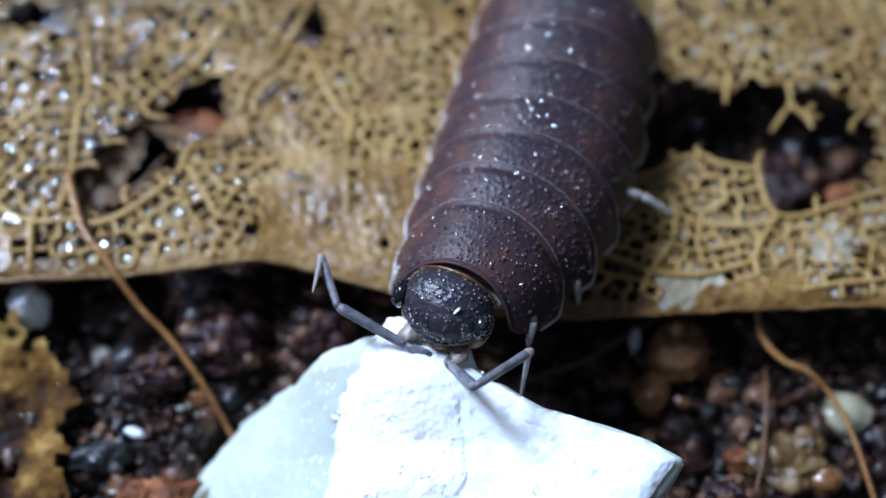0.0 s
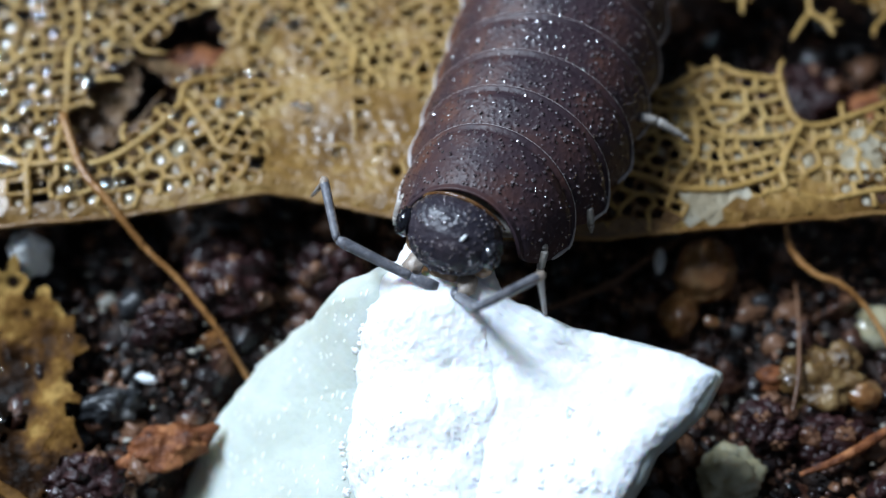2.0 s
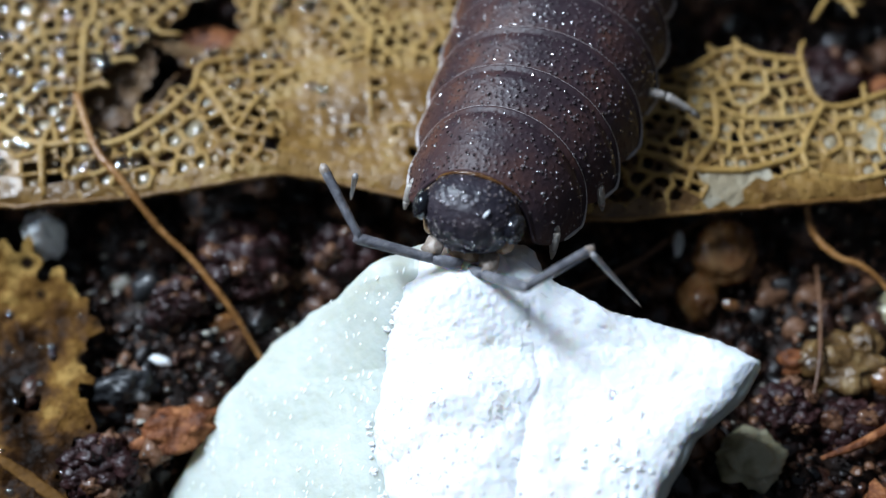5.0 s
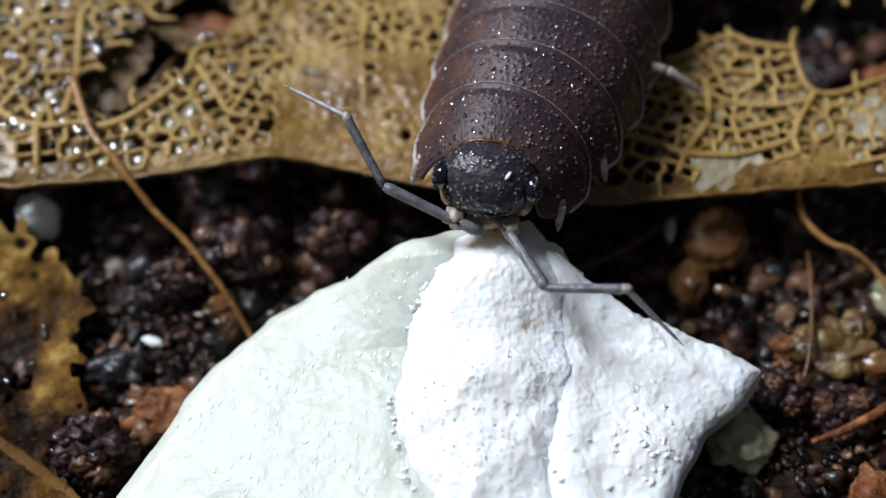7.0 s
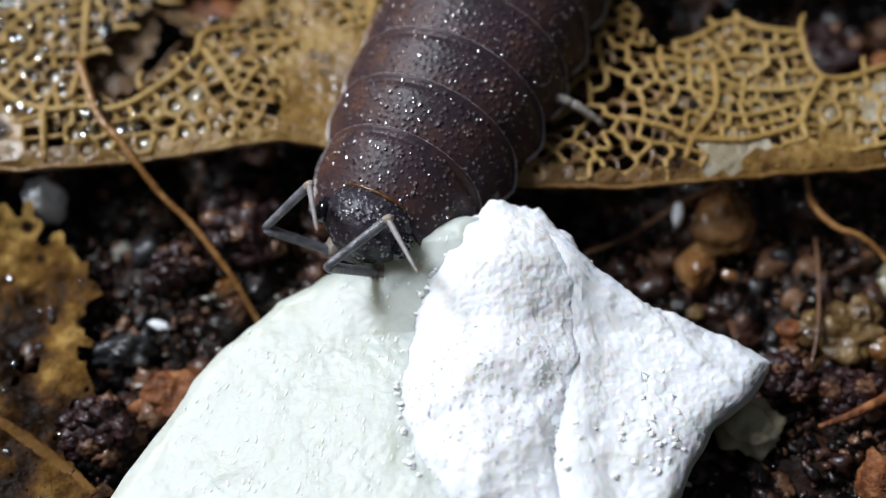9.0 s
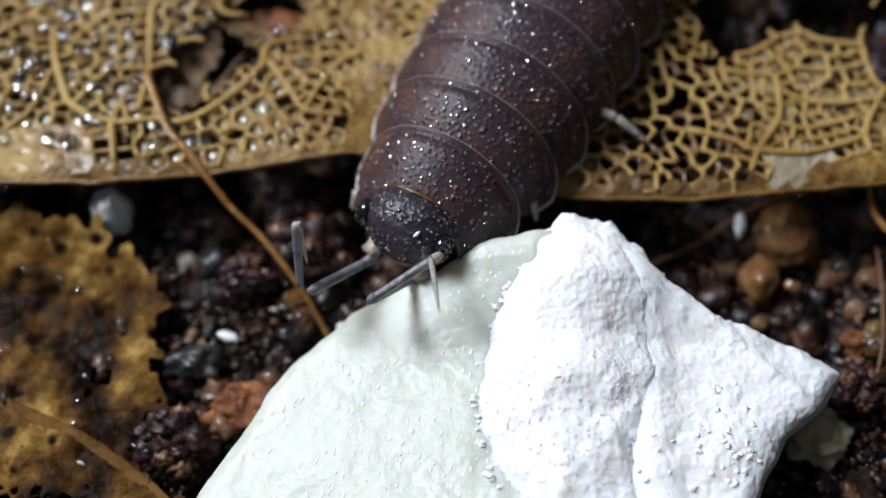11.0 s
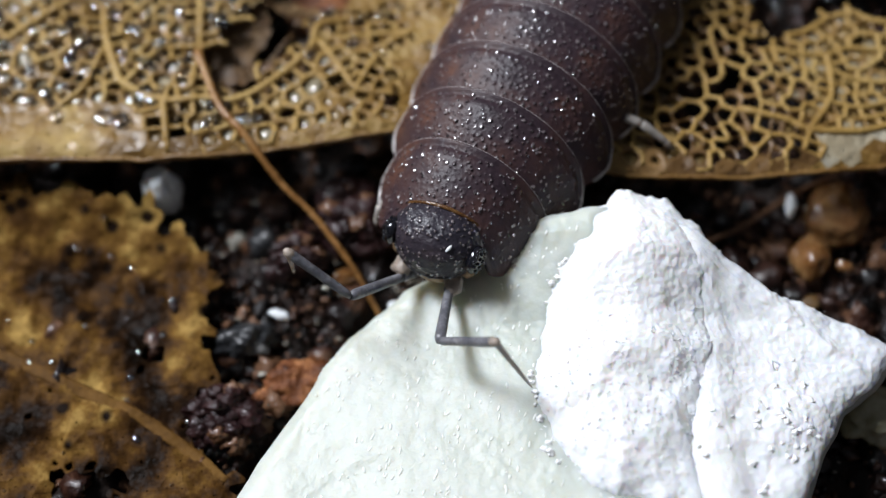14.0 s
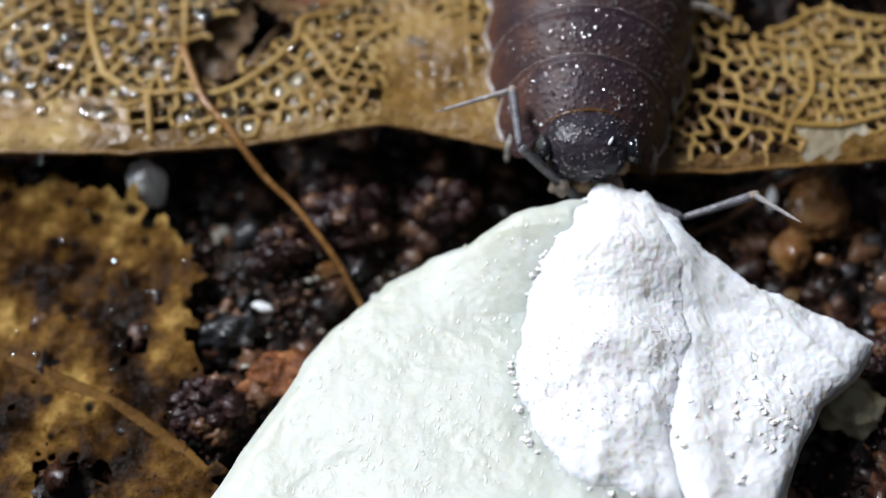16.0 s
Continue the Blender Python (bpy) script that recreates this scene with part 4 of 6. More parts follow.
    for k in range(80):
        j = rng.integers(0, len(LUMP))
        a, b = np.array(LUMP[j]), np.array(LUMP[(j + 1) % len(LUMP)])
        q = a + (b - a) * rng.random() + rng.normal(0, 0.05, 2)
        crumbs.append((q[0], q[1], plate_top(q[0], q[1], 0.0) + rng.uniform(-0.04, 0.02), rng.uniform(0.02, 0.06)))
    for k, (x, y, z, r) in enumerate(crumbs):
        if (x > 3.7 and not inside(x + 0.25, y, CRUST)) or (k > 3 and y > -3.6):
            continue
        v, f = lump((r, r * rng.uniform(0.6, 1), r * rng.uniform(0.6, 1)), 500 + k, 3, 0.9, 2.6, 0.6)
        put("crumb", v + np.array((x - SHELL_AT[0], y - SHELL_AT[1], z + 0.4 * r)), f, DUST, shell)
    return shell


shell = build_shell()


# ---- woodlouse ----
def tergite(length, width, tall, front, back, seed, nu=140, nv=40, lap=0.28, taper=0.9):
    """A back plate: arched across, tucked under the plate before it, with raised grains and a rear rim. Origin at its joint, y forward."""
    r = np.random.default_rng(seed)
    top = 1.42
    across = int(width * 1.25 / 0.105)
    along = max(2, int((length + lap) / 0.1))
    gu, gv = np.meshgrid((np.arange(across) + 0.5) / across * 2 - 1, (np.arange(along) + 0.5) / along)
    pu = (gu + r.uniform(-1.1, 1.1, gu.shape) / across).ravel()
    pv = (gv + r.uniform(-0.4, 0.4, gv.shape) / along).ravel()
    keep = (r.random(pu.size) < 0.85 - 0.35 * np.abs(pu)) & (pv > 0.08) & (pv < 0.93)
    pu, pv = pu[keep], pv[keep]
    ph, ps = r.uniform(0.006, 0.026, pu.size), r.uniform(0.024, 0.046, pu.size)
    U = np.linspace(-1, 1, nu)
    V = np.linspace(0, 1, nv)
    uu, vv = np.meshgrid(U, V)
    au = np.abs(uu)
    corner = np.sqrt(np.clip(1 - (np.clip(au - 0.7, 0, 1) / 0.3) ** 2.2 * 0.93, 0, 1))
    v2 = 0.64 + (vv - 0.64) * corner
    v0 = 0.85 * lap / (length + lap)
    s = taper + (1 - taper) * np.clip((v2 - v0) / (0.75 - v0), 0, 1) ** 0.75 + 0.02 * v2
    phi = uu * top
    x = width / 2 * np.sin(phi) / math.sin(top) * (s + 0.035 * au ** 6) * (1 - 0.1 * np.clip(1 - v2 / 0.8, 0, 1) * au ** 5)
    z = tall * ((np.cos(phi) - math.cos(top)) / (1 - math.cos(top))) ** 0.92 * s
    yf = lap + front * au ** 2.4
    yr = -length + back * au ** 2
    y = yf + (yr - yf) * v2
    # relief along the outward normal
    nx, nz = np.sin(phi), np.cos(phi) * 0.9 + 0.1
    d = np.zeros_like(x)
    arc = width * 0.62
    for a, b, h, w in zip(pu, pv, ph, ps):
        q = ((uu - a) * arc) ** 2 + ((vv - b) * (length + lap)) ** 2
        d += h * np.exp(-q / (w * w * 0.5))
    d += 0.014 * np.exp(-((vv - 0.985) / 0.025) ** 2)
    d -= 0.04 * np.exp(-((vv - 0.9) / 0.045) ** 2)
    x, z = x + nx * d, z + nz * d
    verts = np.stack([x, y, z], -1).reshape(-1, 3)
    faces = grid_faces(nu, nv)
    # inner face, so that the plate has thickness and is closed
    inner = np.stack([x - nx * 0.07, y, z - nz * 0.07], -1).reshape(-1, 3)
    n = nu * nv
    faces += [tuple(i + n for i in q[::-1]) for q in faces]
    ring = [i for i in range(nu)] + [j * nu + nu - 1 for j in range(1, nv)] + [(nv - 1) * nu + i for i in range(nu - 2, -1, -1)] + [j * nu for j in range(nv - 2, 0, -1)]
    faces += [(ring[k], ring[k - 1], ring[k - 1] + n, ring[k] + n) for k in range(len(ring))]
    pearls = []
    for a, b, w in zip(pu, pv, ps):
        iu, iv = int(round((a + 1) / 2 * (nu - 1))), int(round(b * (nv - 1)))
        if abs(a) < 0.97:
            c, d = math.cos(a * top), math.sin(a * top)
            turn = np.array(((c, 0, d), (0, 1, 0), (-d, 0, c))) @ np.array(Euler((r.normal(0, 0.3), r.normal(0, 0.3), 0)).to_matrix())
            shape = ICO[1][0] * w * r.uniform(0.35, 1.0) * np.array((1.0, r.uniform(0.8, 1.6), 0.3))
            pearls.append((shape @ turn.T + verts[iv * nu + iu] + np.array((d, 0, c)) * w * 0.04, ICO[1][1]))
    edge = [verts[i] for i in [j * nu for j in range(6, nv)] + [(nv - 1) * nu + i for i in range(1, nu)] + [j * nu + nu - 1 for j in range(nv - 2, 5, -1)]]
    return np.concatenate([verts, inner]), faces, edge, pearls


def leg_pieces(side, x0, y0, reach_out, forward, drop):
    s = side
    pts = [(s * x0 * 0.55, y0, 0.55), (s * x0 * 0.9, y0 + forward * 0.2, 0.35), (s * (x0 + reach_out * 0.45), y0 + forward * 0.6, 0.3),
           (s * (x0 + reach_out * 0.85), y0 + forward * 0.9, 0.05 + drop * 0.4), (s * (x0 + reach_out), y0 + forward, drop)]
    out = []
    for a, b, r0, r1 in ((0, 1, 0.15, 0.13), (1, 2, 0.13, 0.1), (2, 3, 0.1, 0.08), (3, 4, 0.075, 0.03)):
        p, q = np.array(pts[a], float), np.array(pts[b], float)
        out.append(tube([p + (q - p) * k for k in (0, 0.12, 0.5, 0.88, 1.0)], [r0 * 0.8, r0, (r0 + r1) / 2, r1, r1 * 0.8], 10, 0.08))
    return out


SEGMENTS = [("pereonite", 1.42, 3.55, 1.74, 0.5, 0.24), ("pereonite", 1.22, 4.14, 1.86, 0.46, 0.32), ("pereonite", 1.22, 4.43, 1.9, 0.5, 0.36),
            ("pereonite", 1.22, 4.58, 1.92, 0.5, 0.36), ("pereonite", 1.24, 4.6, 1.9, 0.5, 0.32), ("pereonite", 1.24, 4.55, 1.86, 0.4, 0.2),
            ("pereonite", 1.22, 4.4, 1.78, 0.2, -0.1), ("pleonite", 0.42, 3.4, 1.48, -0.02, -0.1), ("pleonite", 0.4, 2.9, 1.4, -0.02, -0.12),
            ("pleonite", 0.4, 2.75, 1.32, -0.03, -0.2), ("pleonite", 0.4, 2.55, 1.22, -0.03, -0.25), ("pleonite", 0.4, 2.25, 1.1, -0.03, -0.2)]


def article(length, r0, r1, pale_end=False):
    """One antenna article along +y: ribbed, thicker at its far end."""
    n = 15
    path = [(0, length * k / (n - 1), 0) for k in range(n)]
    radii = [r0 * 0.75] + list(np.linspace(r0, r1, n - 2)) + [r1 * 0.7]
    v, f = tube(path, radii, 14)
    v = [np.array(p) for p in v]
    for i, p in enumerate(v):
        k = i % 14
        p *= np.array((1 - 0.1 * (k % 2), 1, 1 - 0.1 * (k % 2)))
    return v, f


def build_woodlouse():
    louse = tagged(new("woodlouse"), "dark brown woodlouse with grainy back plates and pale plate edges, feeding", "woodlouse")
    parts = {"segments": []}
    for i, (name, ln, w, h, fr, bk) in enumerate(SEGMENTS):
        small = name == "pleonite"
        taper = 0.78 if i == 0 else min(0.92, 0.955 * SEGMENTS[i - 1][2] / w)
        v, f, edge, pearls = tergite(ln, w, h, fr, bk, 100 + i, 110 if small else 230, 22 if small else 62, 0.16 if i == 0 else 0.28, taper)
        seg = put(name, v, f, CUTICLE, louse)
        put("margin", *tube(edge[::2], [0.03, 0.046, 0.042, 0.02] + [0.004] * 9 + [0.02, 0.042, 0.046, 0.03], 6), RIM, seg, "pale translucent plate edge")
        tagged(put("granulation", *joined(pearls), GRAIN, seg, "shiny raised grains", smooth=False), kind="stuff")
        bv, bf = lump((w * 0.36, ln * 0.62, 0.42), 200 + i, 3, 0.05)
        put("underside", bv + np.array((0, -ln * 0.45, 0.5)), bf, LEG, seg)
        if not small:
            fwd = (0.55, 0.35, 0.15, -0.05, -0.25, -0.4, -0.55)[i]
            for s in (1, -1):
                out = {(1, -1): 0.3, (3, -1): 1.45, (5, 1): 0.5}.get((i, s), 0.08)
                put("leg", *joined(leg_pieces(s, w * 0.42, -ln * 0.3, out, fwd, -0.22)), LEG, seg, "pale grey jointed leg")
        parts["segments"].append(seg)
    tail = parts["segments"][-1]
    tv, tf = lump((0.55, 0.5, 0.3), 301, 3, 0.05)
    tv = np.array([(p[0] * (1 - 0.6 * max(0, -p[1])), p[1] * (1.5 if p[1] < 0 else 1), p[2]) for p in tv])
    put("telson", tv + np.array((0, -0.55, 0.55)), tf, CUTICLE, tail)
    for s in (1, -1):
        put("uropod", *tube([(s * 0.55, -0.35, 0.4), (s * 0.75, -0.8, 0.35), (s * 0.8, -1.35, 0.3)], [0.12, 0.14, 0.1, 0.03], 9), CUTICLE, tail)
    # head: a grainy dome with a steep face
    r = np.random.default_rng(5)
    bm = bmesh.new()
    bmesh.ops.create_icosphere(bm, subdivisions=6, radius=1.0)
    hv = np.array([q.co[:] for q in bm.verts])
    hf = [tuple(q.index for q in p.verts) for p in bm.faces]
    bm.free()
    cen = r.normal(size=(520, 3))
    cen /= np.linalg.norm(cen, axis=1, keepdims=True)
    cen = cen[(cen[:, 2] > -0.25)]
    disp = np.zeros(len(hv))
    for c in cen:
        q = ((hv - c) ** 2).sum(1)
        w = r.uniform(0.035, 0.06)
        disp += r.uniform(0.01, 0.028) * np.exp(-q / (w * w * 0.6))
    sx, sy, sz = hv[:, 0], hv[:, 1], hv[:, 2]
    X = np.sign(sx) * np.abs(sx) ** 0.9 * 0.93
    Y = 0.52 + sy * np.where(sy > 0, 0.82, 0.62) - 0.1 * np.clip(-sz, 0, 1)
    Z = np.sign(sz) * np.abs(sz) ** 0.88 * np.where(sz > 0, 0.7, 0.7)
    Z -= 0.10 * np.clip(sy, 0, 1) ** 2 * (sz > 0)
    # the brow line: a faint ledge above the face
    ledge = np.exp(-((sz + 0.12 - 0.15 * np.cos(sx * 3)) / 0.07) ** 2) * np.clip(sy, 0, 1)
    k = 1 + disp + 0.05 * ledge
    head = put("head", np.stack([X * k, 0.52 + (Y - 0.52) * k, Z * k], 1), hf, HEAD, louse, "blackish grainy head")
    parts["head"] = head
    knobs = []
    for c in cen:
        if c[2] > -0.1 and abs(c[0]) < 0.85:
            q = int(np.argmin(((hv - c) ** 2).sum(1)))
            turn = np.array(Vector((c[0], c[1] * 0.8, c[2])).to_track_quat("Z", "Y").to_matrix())
            w = r.uniform(0.014, 0.034)
            knobs.append(((ICO[2][0] * np.array((w, w, w * 0.42))) @ turn.T + np.array((X[q] * k[q], 0.52 + (Y[q] - 0.52) * k[q], Z[q] * k[q])), ICO[2][1]))
    tagged(put("granulation", *joined(knobs), GRAIN, head, "shiny raised grains", smooth=False), kind="stuff")
    # a small long white mark, high on the front of the head
    put("white_mark", turned(lump((0.035, 0.1, 0.03), 438, 2, 0.15)[0], -30, -25) + np.array((-0.4, 0.82, 0.62)), ICO[2][1], WHITE, head, "tiny white mark on the head")
    for s in (1, -1):
        bumps = [lump((0.17, 0.3, 0.28), 400, 3, 0.02)]
        bumps[0] = (np.array(bumps[0][0]), bumps[0][1])
        for a in range(5):
            for b in range(6):
                th, ph = -0.9 + a * 0.45, -1.1 + b * 0.44
                c = np.array((math.cos(th) * math.cos(ph) * 0.17 * s, math.sin(th) * math.cos(ph) * 0.3, math.sin(ph) * 0.28))
                bumps.append((ICO[2][0] * 0.042 + c, ICO[2][1]))
        ev, ef = joined(bumps)
        put("eye", np.array(ev) + np.array((s * 0.88, 0.76, 0.18)), ef, EYE, head, "black compound eye")
        cv, cf = lump((0.2, 0.26, 0.17), 410 + s, 3, 0.45)
        put("antenna_base", cv + np.array((s * 0.55, 1.28, -0.42)), cf, JOINT, head, "pale fleshy antenna base")
        put("cheek", lump((0.2, 0.3, 0.24), 420 + s, 3, 0.12)[0] + np.array((s * 0.72, 0.8, -0.3)), ICO[3][1], MOUTH, head)
        put("palp", *tube([(s * 0.2, 1.0, -0.6), (s * 0.24, 1.14, -0.75), (s * 0.22, 1.2, -0.92)], [0.09, 0.08, 0.03], 8), MOUTH, head)
    put("upper_lip", lump((0.34, 0.16, 0.2), 431, 3, 0.12)[0] + np.array((0, 1.2, -0.58)), ICO[3][1], MOUTH, head, "tan mouthparts")
    put("jaw", lump((0.3, 0.22, 0.2), 433, 3, 0.2)[0] + np.array((0, 1.05, -0.8)), ICO[3][1], MOUTH, head)
    put("collar", *tube([(math.sin(a) * 0.86, 0.05 + 0.1 * abs(math.sin(a)) ** 2, math.cos(a) * 0.55 - 0.02) for a in np.linspace(-1.5, 1.5, 25)], [0.025, 0.045, 0.025], 9), COLLAR, head,
        "amber neck membrane")
    for key in ("right", "left"):
        lower = put("antenna_article", *article(1.62, 0.1, 0.115), ANTENNA, louse, "slate-grey antenna article")
        put("joint", lump((0.105, 0.11, 0.105), 440, 2, 0.1)[0] + np.array((0, 0.0, 0)), ICO[2][1], JOINT, lower)
        put("peduncle", *tube([(0, 0.06, 0), (0, -0.12, 0.02), (0, -0.3, 0.03), (0, -0.5, 0.08)], [0.1, 0.12, 0.11, 0.13, 0.1], 12, 0.08), ANTENNA, lower, "short thick antenna root")
        upper = put("antenna_article", *article(1.5, 0.085, 0.1), ANTENNA, louse, "slate-grey antenna article")
        put("joint", lump((0.1, 0.16, 0.1), 441, 2, 0.1)[0] + np.array((0, 1.46, 0)), ICO[2][1], JOINT, upper, "whitish antenna joint")
        whip = put("flagellum", *article(1.5, 0.066, 0.034), WHIP, louse, "thin antenna tip")
        put("tip", *tube([(0, 1.47, 0), (0, 1.6, 0), (0, 1.68, 0)], [0.028, 0.015, 0.004], 7), JOINT, whip)
        parts[key] = (lower, upper, whip)
    return louse, parts


louse, parts = build_woodlouse()


# ---- what moves ----
def motions():
    shell_rows = [(0, pose(0.00060, -0.00578, 0.00007, 10.7, -25.5, -5.0)), (4.2, pose(0.00060, -0.00578, 0.00007, 10.7, -25.5, -5.0)), (6.3, pose(0.00060, -0.00615, 0.00000, 0, 0, 0.80)), (7.2, pose(0.00060, -0.00615, 0.00000, 0, 0, 0.80)), (8.2, pose(0.00060, -0.00620, 0.00000, 0, 0, 0.00)), (16, pose(0.00060, -0.00620, 0.00000, 0, 0, 0.00))]
    walk(shell, shell_rows)
    walk(louse, [
        (0, pose(0.00175, -0.00237, 0.00392, 16.1, 4.8, 156.3)),
        (0.5, pose(0.00142, -0.00223, 0.00392, 16.1, 4.8, 155.0)),
        (1, pose(0.00150, -0.00266, 0.00392, 16.1, 4.8, 154.8)),
        (1.5, pose(0.00166, -0.00276, 0.00392, 16.1, 4.8, 155.5)),
        (2, pose(0.00148, -0.00255, 0.00392, 16.1, 4.8, 154.2)),
        (2.5, pose(0.00141, -0.00241, 0.00392, 16.1, 4.8, 153.3)),
        (3, pose(0.00146, -0.00238, 0.00392, 16.1, 4.8, 153.4)),
        (3.5, pose(0.00151, -0.00253, 0.00392, 16.1, 4.8, 153.6)),
        (4, pose(0.00153, -0.00260, 0.00392, 16.1, 4.8, 153.9)),
        (6.3, pose(0.00115, -0.00213, 0.00337, 8.0, 2.0, 158.6)),
        (6.5, pose(0.00176, -0.00205, 0.00337, 8.0, 2.0, 158.0)),
        (6.7, pose(0.00203, -0.00202, 0.00337, 8.0, 2.0, 157.6)),
        (7, pose(0.00169, -0.00219, 0.00337, 8.0, 2.0, 157.7)),
        (7.2, pose(0.00199, -0.00220, 0.00337, 8.0, 2.0, 157.8)),
        (7.5, pose(0.00174, -0.00209, 0.00337, 8.0, 2.0, 158.6)),
        (7.7, pose(0.00120, -0.00218, 0.00337, 8.0, 2.0, 158.8)),
        (8, pose(0.00050, -0.00165, 0.00210, -4.0, -0.0, 154.9)),
        (8.2, pose(-0.00001, -0.00210, 0.00210, -4.0, -0.0, 155.7)),
        (8.5, pose(-0.00003, -0.00243, 0.00210, -4.0, -0.0, 156.9)),
        (8.7, pose(-0.00039, -0.00271, 0.00210, -4.0, -0.0, 155.6)),
        (9, pose(-0.00063, -0.00262, 0.00210, -4.0, -0.0, 156.0)),
        (9.2, pose(-0.00070, -0.00266, 0.00210, -4.0, -0.0, 156.3)),
        (9.5, pose(-0.00079, -0.00251, 0.00210, -4.0, -0.0, 154.9)),
        (9.7, pose(-0.00093, -0.00221, 0.00210, -4.0, -0.0, 153.5)),
        (11.8, pose(-0.00134, -0.00267, 0.00210, -4.0, -0.0, 151.5)),
        (12, pose(-0.00114, -0.00289, 0.00210, -4.0, -0.0, 152.3)),
        (12.3, pose(-0.00133, -0.00313, 0.00210, -4.0, -0.0, 153.3)),
        (12.5, pose(-0.00143, -0.00277, 0.00210, -4.0, -0.0, 152.6)),
        (12.7, pose(-0.00167, -0.00294, 0.00210, -4.0, -0.0, 151.9)),
        (13, pose(-0.00177, -0.00324, 0.00210, -4.0, -0.0, 152.4)),
        (13.3, pose(-0.00191, -0.00343, 0.00210, -4.0, -0.0, 150.8)),
        (13.5, pose(-0.00207, -0.00335, 0.00210, -4.0, -0.0, 150.6)),
        (13.7, pose(-0.00219, -0.00364, 0.00210, -4.0, -0.0, 150.1)),
        (14, pose(-0.00190, -0.00321, 0.00210, -4.0, -0.0, 153.5)),
        (14.2, pose(-0.00095, -0.00285, 0.00230, 0.0, -0.0, 159.4)),
        (14.5, pose(-0.00000, -0.00246, 0.00230, 0.0, -0.0, 167.5)),
        (15, pose(0.00004, -0.00241, 0.00230, 0.0, -0.0, 167.8)),
        (15.5, pose(0.00007, -0.00232, 0.00230, 0.0, -0.0, 168.5)),
        (15.7, pose(0.00079, -0.00158, 0.00230, 0.0, -0.0, 171.9)),
        (16, pose(0.00138, -0.00135, 0.00230, 0.0, -0.0, 174.2)),
    ])
    # the body bends from plate to plate: seconds, degrees of yaw and of pitch for each joint
    bends = [(0, 3.0, -4.0), (4.2, 3.0, -4.0), (6.3, 2.0, -2.0), (7.5, 2.0, -2.0), (8.5, 0.5, 0.5), (13.7, 0.0, 0.5), (14.5, 0.5, -0.5), (16.0, 0.0, -0.5)]
    for i, seg in enumerate(parts["segments"]):
        rows = []
        for t, yaw, pitch in bends:
            m = Matrix.Identity(4)
            for k in range(i):
                m = m @ Matrix.Translation((0, -SEGMENTS[k][1] * MM, 0)) @ pose(0, 0, 0, pitch if k < 4 else 0, 0, yaw if k < 4 else 0)
            m = m @ Matrix.Translation((0, 0, (-0.03 - (0.06 if i > 6 else 0.0)) * MM))
            rows.append((t, m))
        walk(seg, rows)
